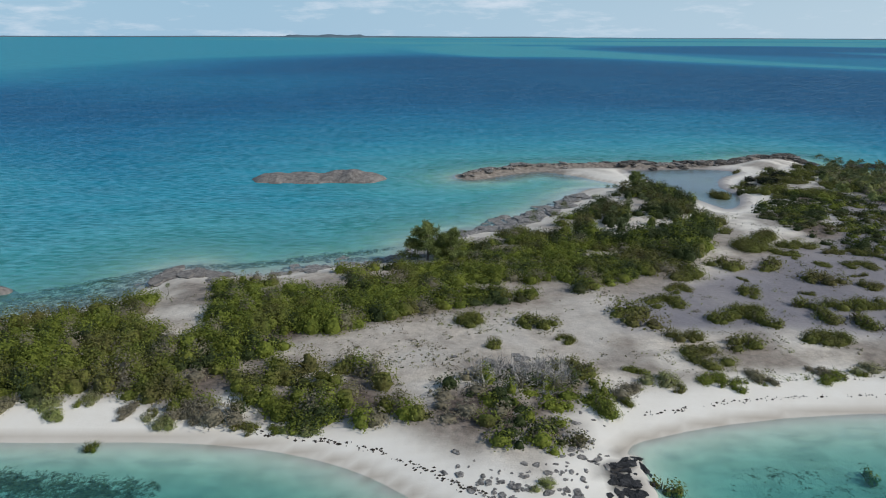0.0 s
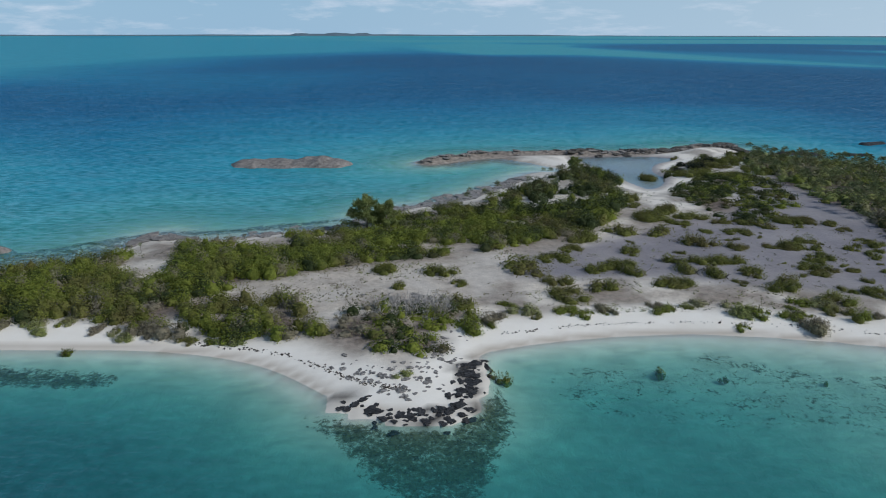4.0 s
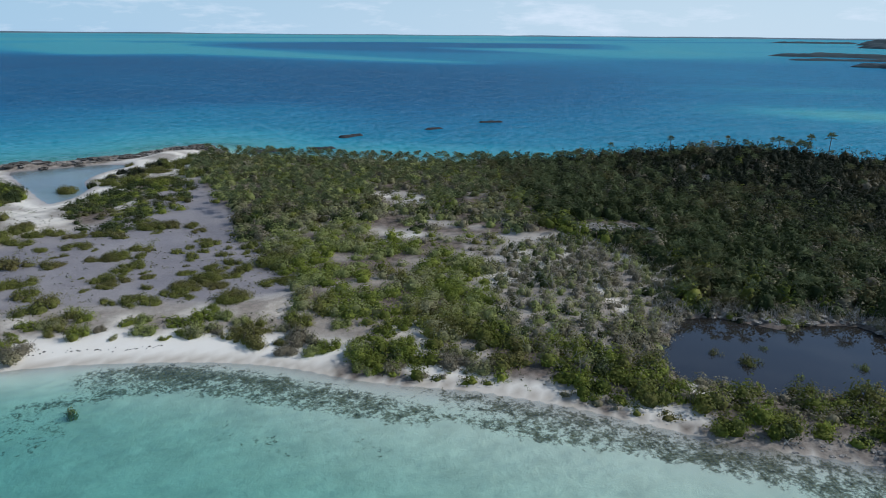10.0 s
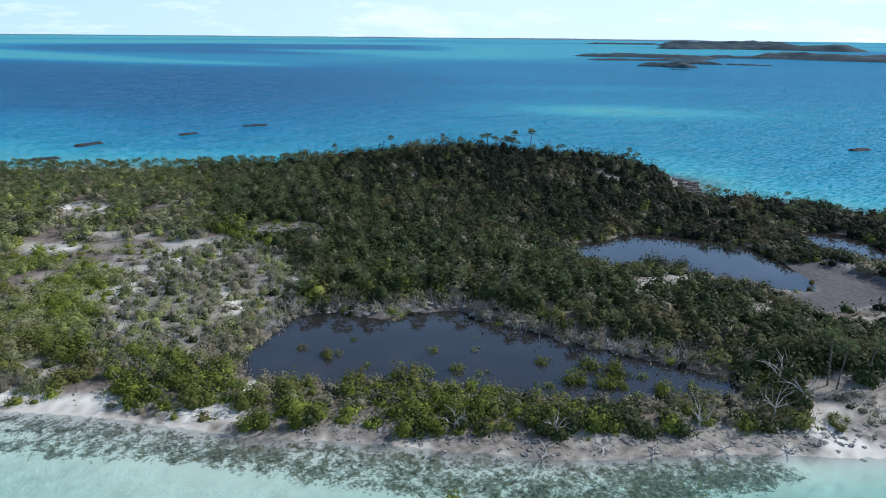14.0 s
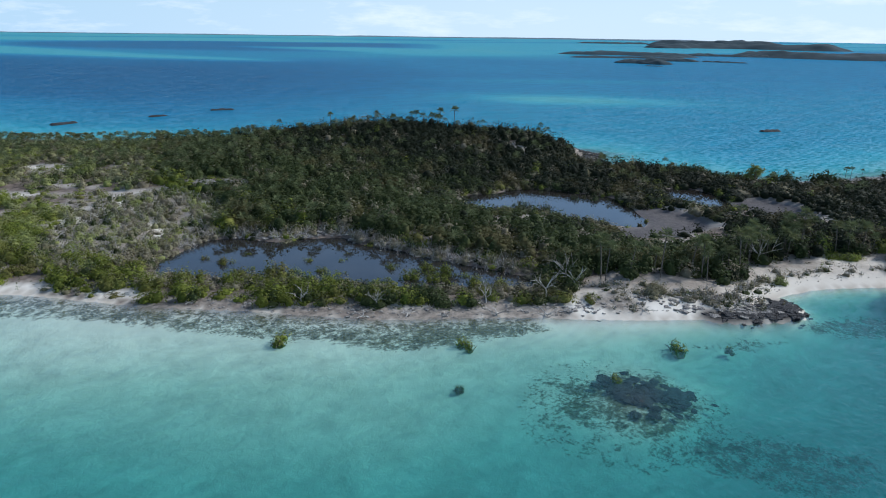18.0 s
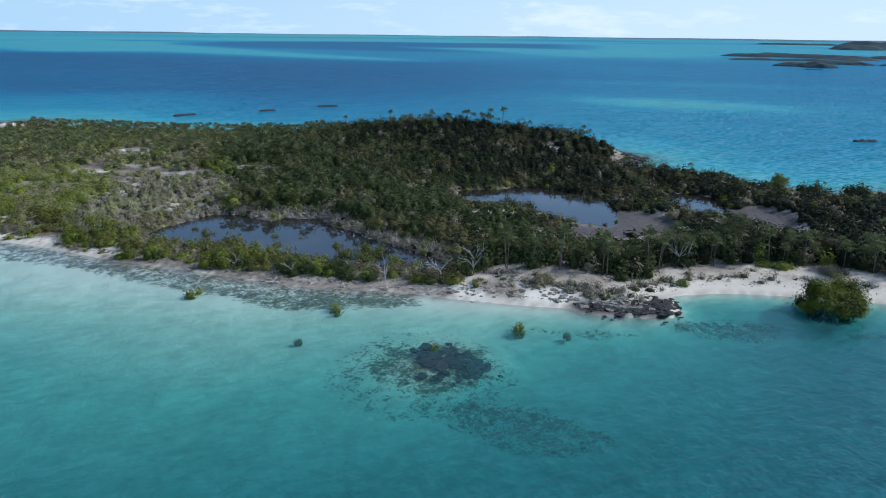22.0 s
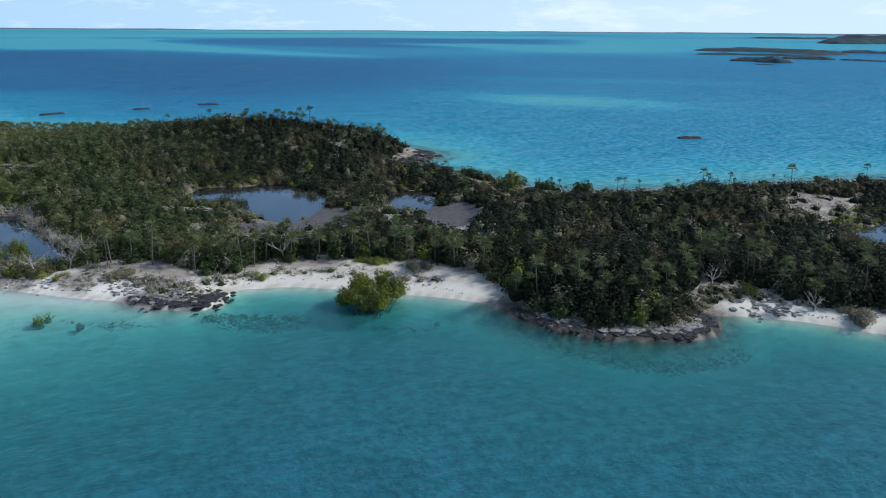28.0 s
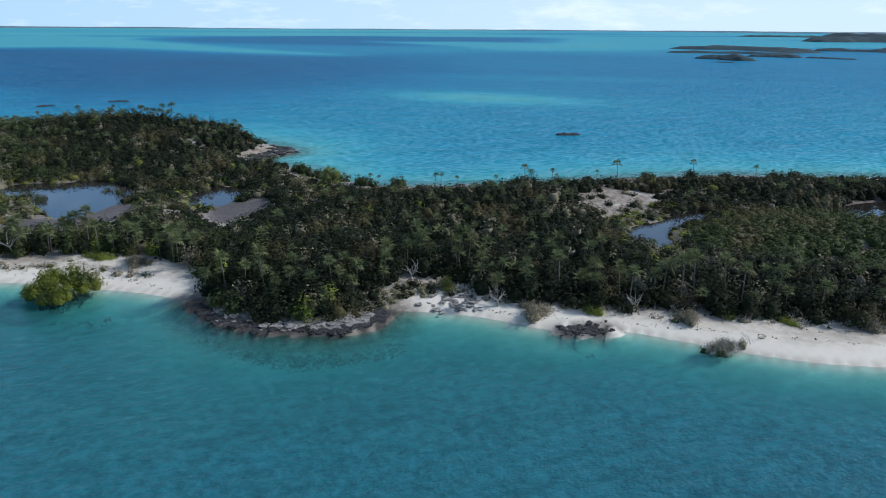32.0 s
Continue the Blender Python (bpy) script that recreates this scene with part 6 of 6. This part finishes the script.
part("crown", crown_mesh("crown", pos[:34] * np.array([1.5, 1.0, 1.0]), np.full(34, 0.42), 0.5 + 0.5 * q.random(34), 0.09, 60, q, [GREYLEAF, MIDGREEN], choice=q.choice(2, 34, p=[0.6, 0.4])), brush)


# ---- rocks ----
def rock_mesh(name, seed, material, flat=0.5, sub=2):
    bm = bmesh.new()
    bmesh.ops.create_icosphere(bm, subdivisions=sub, radius=1.0)
    off = Vector((seed * 7.3, seed * 3.1, 1.7))
    for v in bm.verts:
        n = noise.fractal(v.co * 1.5 + off, 0.7, 2.2, 4)
        k = abs(noise.fractal(v.co * 4.0 + off, 0.6, 2.0, 3))
        v.co *= 1.0 + 0.6 * n - 0.35 * k
        v.co.z = min(max(v.co.z, -0.35), 0.62 + 0.25 * k) * flat
    me = bpy.data.meshes.new(name)
    bm.to_mesh(me)
    bm.free()
    me.materials.append(material)
    return me


BLACKS = [rock_mesh("rock", i, BLACKROCK, 0.42) for i in range(5)]
BROWNS = [rock_mesh("rock", 20 + i, BROWNROCK, 0.36) for i in range(5)]
DARKS = [rock_mesh("rock", 60 + i, DARKBROWN, 0.5) for i in range(4)]
GREYS = [rock_mesh("rock", 40 + i, GREYROCK, 0.42) for i in range(5)]


def ledge(name, line, meshes, count, spread, size, label, seed, lift=0.0):
    """A shore ledge: rocks strewn along a line."""
    q = np.random.default_rng(seed)
    root = tagged(new(name), label, "rocks")
    pts = curve(line, 12)
    for i in range(count):
        x, y = pts[int(q.integers(len(pts)))] + q.standard_normal(2) * spread
        s = size * (0.45 + 1.0 * q.random() ** 2)
        part("rock", meshes[int(q.integers(len(meshes)))], root, "", Matrix.Translation((x, y, max(float(height(x, y)), -0.25) + lift)) @ Matrix.Rotation(q.random() * 6.28, 4, "Z") @ Matrix.Diagonal((s * 1.35, s, s * (0.7 + 0.5 * q.random()), 1)))
    return root


ledge("rock_ledge", BLACK_COASTS[0], BLACKS, 120, 0.8, 0.30, "black jagged ironshore rocks round the sand point", 1)
ledge("rock_ledge", [(16.8, 32.5), (17.2, 36), (17.9, 39.5)], BLACKS, 64, 0.6, 0.30, "black jagged ironshore rocks beside the sand point", 12)
ledge("rock_ledge", BLACK_COASTS[1], BLACKS, 130, 0.9, 0.45, "black ironshore ledge at the beach's end", 2)
ledge("rock_ledge", BLACK_COASTS[2], BLACKS, 300, 0.42, 0.36, "black undercut ironshore along the headland", 3)
ledge("rock_ledge", [(183.6, -51), (186.9, -56), (190.8, -58.6), (194.8, -60.2), (197.4, -58.8)], GREYS, 270, 0.9, 0.42, "grey white weathered limestone along the headland", 4)
ledge("rock_ledge", BLACK_COASTS[3], BLACKS, 60, 0.7, 0.34, "low black rocks at the beach's edge", 5)
ledge("rock_ledge", [(205.5, -59.5), (208, -61)], GREYS, 60, 1.1, 0.32, "grey limestone rocks on the beach", 6)
ledge("rock_ledge", [(142, -22), (146.5, -27.5), (149.5, -30)], GREYS, 120, 1.3, 0.36, "grey limestone rubble above the beach", 7)
ledge("rock_ledge", [(11.6, 141), (19, 147.2), (26, 150), (44, 151.6), (60, 153.4), (71, 156), (80, 161.5), (86.5, 161.5)], BROWNS, 240, 1.1, 0.75, "brown pitted limestone bar along the wet sand flat", 8)
ledge("rock_ledge", [(30, 123), (24.5, 113), (19.5, 107), (16, 102.5), (13, 99)], GREYS, 170, 1.3, 1.0, "grey and white shore limestone with sand between", 9)
ledge("rock_ledge", [(44, 152), (60, 153.8), (71, 156.6), (80, 161.5), (87, 161), (90, 155)], DARKS, 130, 1.5, 0.95, "dark brown pitted limestone at the far end of the bar", 25)
ledge("rock_ledge", [(15, 101), (10, 97.6), (4.4, 92.5), (2, 86.5), (-4, 84.2), (-10, 82.6), (-15, 79.6)], GREYS, 190, 1.2, 0.62, "grey weathered limestone strewn over the white north shore", 28)
ledge("rock_ledge", [(-21, 78), (-26, 79.5), (-28, 75)], BROWNS, 40, 1.0, 0.9, "brown shore limestone on the north side", 10)
ledge("rock_ledge", [(203, 36.5), (209, 41), (214, 44)], BROWNS, 50, 0.9, 0.8, "dark limestone at the cape's end", 11)
ledge("rock_ledge", [(213, 7), (218, 0.5), (228, -5.5), (240, -9.5), (256, -12.5), (275, -16.5), (300, -25.5)], GREYS, 120, 0.9, 0.9, "dark shore limestone along the north coast", 13)
ledge("rock_ledge", [(120, 127), (135, 118), (150, 110), (172, 99)], BROWNS, 70, 0.9, 0.9, "dark shore limestone along the north coast", 14)
ledge("rock_ledge", [(109, 26), (114, 29), (118.5, 27.5), (122, 22.8), (129.5, 20.2), (130.8, 13), (133, 6), (135.6, -1)], GREYS, 200, 0.6, 0.42, "crumbling white limestone along the pond bank", 18)
ledge("rock_ledge", [(122.5, 57), (130, 52.8)], GREYS, 40, 0.8, 0.7, "white limestone outcrop in the scrub", 15)
ledge("rock_ledge", [(104, 7), (112, -1), (120, -8.5), (130, -15.5), (137, -21)], GREYS, 260, 1.0, 0.17, "grey broken limestone at the lagoon's edge", 19)
ledge("rock_ledge", [(203, 36), (209, 41.5), (213.5, 44.5), (213, 51)], BLACKS, 120, 1.3, 0.9, "black ironshore at the cape's end", 20)
ledge("reef_rocks", [(124.5, -33), (126.5, -34.5)], BLACKS, 60, 1.5, 0.5, "dark reef rocks breaking the lagoon's surface", 16)
ledge("rock_ledge", [(8.4, 36.4), (10.4, 34.6), (12.8, 33.8), (15, 34.4)], GREYS, 40, 0.9, 0.24, "flat grey weathered limestone slabs on the sand point", 22)
ledge("rock_ledge", [(7.5, 37.5), (10.5, 36), (13.6, 37), (14, 40.5), (11, 42), (15.5, 43.5)], GREYS, 150, 1.3, 0.2, "small grey white rubble strewn over the sand point", 31)
ledge("rock_ledge", [(8, 51.5), (12, 52.5), (14, 50)], GREYS, 50, 1.2, 0.5, "grey limestone rubble with dead brush", 17)
stuff("bare_twigs", twigs("bare_twigs", np.column_stack([8 + 8 * q.random(90), 48.5 + 4.5 * q.random(90), np.full(90, 1.0)]), np.full(90, 1.0), q, DEADWOOD, 9), "grey dead brush behind the sand point", "twigs")


def islet(name, line, wide, tall, material, label, seed, category="rock islet"):
    """A low rock that breaks the surface: a rounded ridge along a line."""
    q = np.array(line, float)
    c = curve(line, 8)
    lo, hi = c.min(0) - wide * 1.2, c.max(0) + wide * 1.2
    step = max(wide / 9, 0.35)
    xs, ys = np.arange(lo[0], hi[0] + step, step), np.arange(lo[1], hi[1] + step, step)
    x, y = np.meshgrid(xs, ys)
    d = far_from(c, x, y) + wide * 0.7 * (rough_noise(x + seed * 13, y, wide * 1.3) - 0.5)
    z = tall * np.clip(1 - (d / wide) ** 2, -1, 1) * (0.65 + 0.8 * (rough_noise(x, y + seed * 5, wide * 0.7) - 0.25))
    z = z - 0.12 + 0.22 * tall * (value_noise(x, y, step * 4) - 0.5)
    me = sheet(name, xs, ys, z, d < wide * 1.1)
    me.materials.append(material)
    return tagged(new(name, me), label, category)


islet("rock_islet", [(-28, 138), (-23, 138.2), (-15, 138.8), (-9.5, 138)], 4.6, 1.7, BROWNROCK, "low brown limestone islet in turquoise water", 1)
islet("rock_islet", [(-47, 72.5), (-44.5, 72.8)], 1.6, 1.0, BROWNROCK, "small brown rock beside the shore", 2)
islet("rock_islet", [(125.5, 169.5), (130, 171.5)], 1.7, 0.8, DARKROCK, "small dark rock in the sea", 3)
islet("rock_islet", [(154.5, 175), (159, 176)], 1.3, 0.6, DARKROCK, "small dark rock in the sea", 4)
islet("rock_islet", [(178.8, 184.2), (184, 183)], 1.6, 0.7, DARKROCK, "small dark rock in the sea", 5)
islet("rock_islet", [(111.8, 152.7), (116, 151.7)], 1.4, 0.7, DARKROCK, "small dark rock in the sea", 6)
islet("rock_islet", [(97.4, 154.5), (103.4, 152.9)], 1.9, 0.8, DARKROCK, "small dark rock beside the shore", 7)
islet("rock_islet", [(291, 42), (295, 40.5)], 1.5, 0.9, DARKROCK, "small dark rock in the sea", 8)

# seaweed wrack along the beaches
g = np.random.default_rng(91)
co, faces, k = [], [], 0
for line, n in (([(-8, 43.2), (0, 41), (5, 37.8), (9, 35), (12, 34.2)], 260), ([(21, 45.6), (30, 47.8), (42, 48.6), (54, 46.8), (64, 43.6)], 160), ([(138, -22.5), (143, -26.5)], 30), ([(154, -28.4), (162, -29.5), (172, -35.5), (179, -42.5)], 60), ([(209, -63.4), (214, -68.2), (222, -73.8), (230, -80.5), (240, -88), (252, -95)], 130)):
    pts = curve(line, 30)
    for i in range(n):
        x, y = pts[int(g.integers(len(pts)))] + g.standard_normal(2) * np.array([0.18, 0.18])
        z, s = float(height(x, y)), 0.03 + 0.10 * g.random() ** 2
        a = g.random() * 6.28
        ring = [(x + s * (1.6 if j % 3 else 0.9) * math.cos(a + j * 1.047) * (0.6 + 0.8 * g.random()), y + s * math.sin(a + j * 1.047) * (0.6 + 0.8 * g.random()), z - 0.02) for j in range(6)]
        co += ring + [(x, y, z + 0.09)]
        faces += [(k + j, k + (j + 1) % 6, k + 6) for j in range(6)]
        k += 7
me = make_mesh("seaweed_wrack", np.array(co), np.array(faces))
me.materials.append(WRACK)
stuff("seaweed_wrack", me, "dark dry seaweed line along the white beach", "seaweed")

# ---- distance ----
near_cays = [([(939, 662), (970, 630), (991, 597), (985, 550), (966, 511)], 34, 5.5, 11), ([(811, 550), (850, 520), (880, 480), (858, 440)], 18, 2.6, 16), ([(718, 412), (722, 392), (718, 370)], 13, 5.0, 12), ([(668, 350), (671, 338)], 3.5, 0.9, 17), ([(805, 432), (824, 401)], 9, 3.0, 18), ([(833, 387), (838, 368)], 5, 1.5, 19), ([(838, 372), (842, 350)], 5, 1.5, 15)]
far_cays = [([(1056, 539), (1085, 500), (1096, 471), (1150, 432)], 14, 4.0, 20), ([(1166, 510), (1140, 440), (1128, 400), (1150, 330), (1200, 240)], 40, 9, 13), ([(1658, 988), (1733, 964), (1800, 880), (1814, 800), (1823, 690)], 60, 14, 14), ([(2063, 1282), (2120, 1200), (2158, 1132), (2212, 1034)], 60, 17, 23), ([(2151, 1661), (2210, 1590), (2270, 1509)], 34, 6, 24)]
for line, wide, tall, seed in near_cays + far_cays:
    islet("far_island", line, wide, tall, HAZYGREEN, "low dark green cay far across the water", seed, "island")


def horizon_land(a0, a1, tall, seed, label, dist=4650):
    """A long low coast on the horizon, between two bearings (degrees from north to east)."""
    q = np.radians(np.linspace(a0, a1, 160))
    edge = np.minimum(1, np.minimum(np.arange(160), np.arange(160)[::-1]) / 18)
    z = tall * edge * (0.45 + 1.0 * rough_noise(np.arange(160) * 1.0, np.full(160, seed * 9.0), 22.0))
    inner = np.stack([60 + dist * np.sin(q), dist * np.cos(q), np.full(160, -1.0)], -1)
    top = np.stack([60 + (dist + 60) * np.sin(q), (dist + 60) * np.cos(q), z], -1)
    outer = np.stack([60 + (dist + 140) * np.sin(q), (dist + 140) * np.cos(q), np.full(160, -1.0)], -1)
    i = np.arange(159)
    f = np.vstack([np.stack([i, i + 1, i + 161, i + 160], -1), np.stack([i + 160, i + 161, i + 321, i + 320], -1)])
    me = make_mesh("far_coast", np.vstack([inner, top, outer]), f)
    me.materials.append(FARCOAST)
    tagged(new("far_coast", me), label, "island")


horizon_land(-42, 12, 9, 1, "long low green coast on the horizon")
horizon_land(-13, -6, 17, 2, "low hill with pale houses on the horizon", 4560)
horizon_land(8, 34, 5, 3, "thin low coast on the horizon")
horizon_land(30, 62, 8, 4, "thin low coast on the horizon")
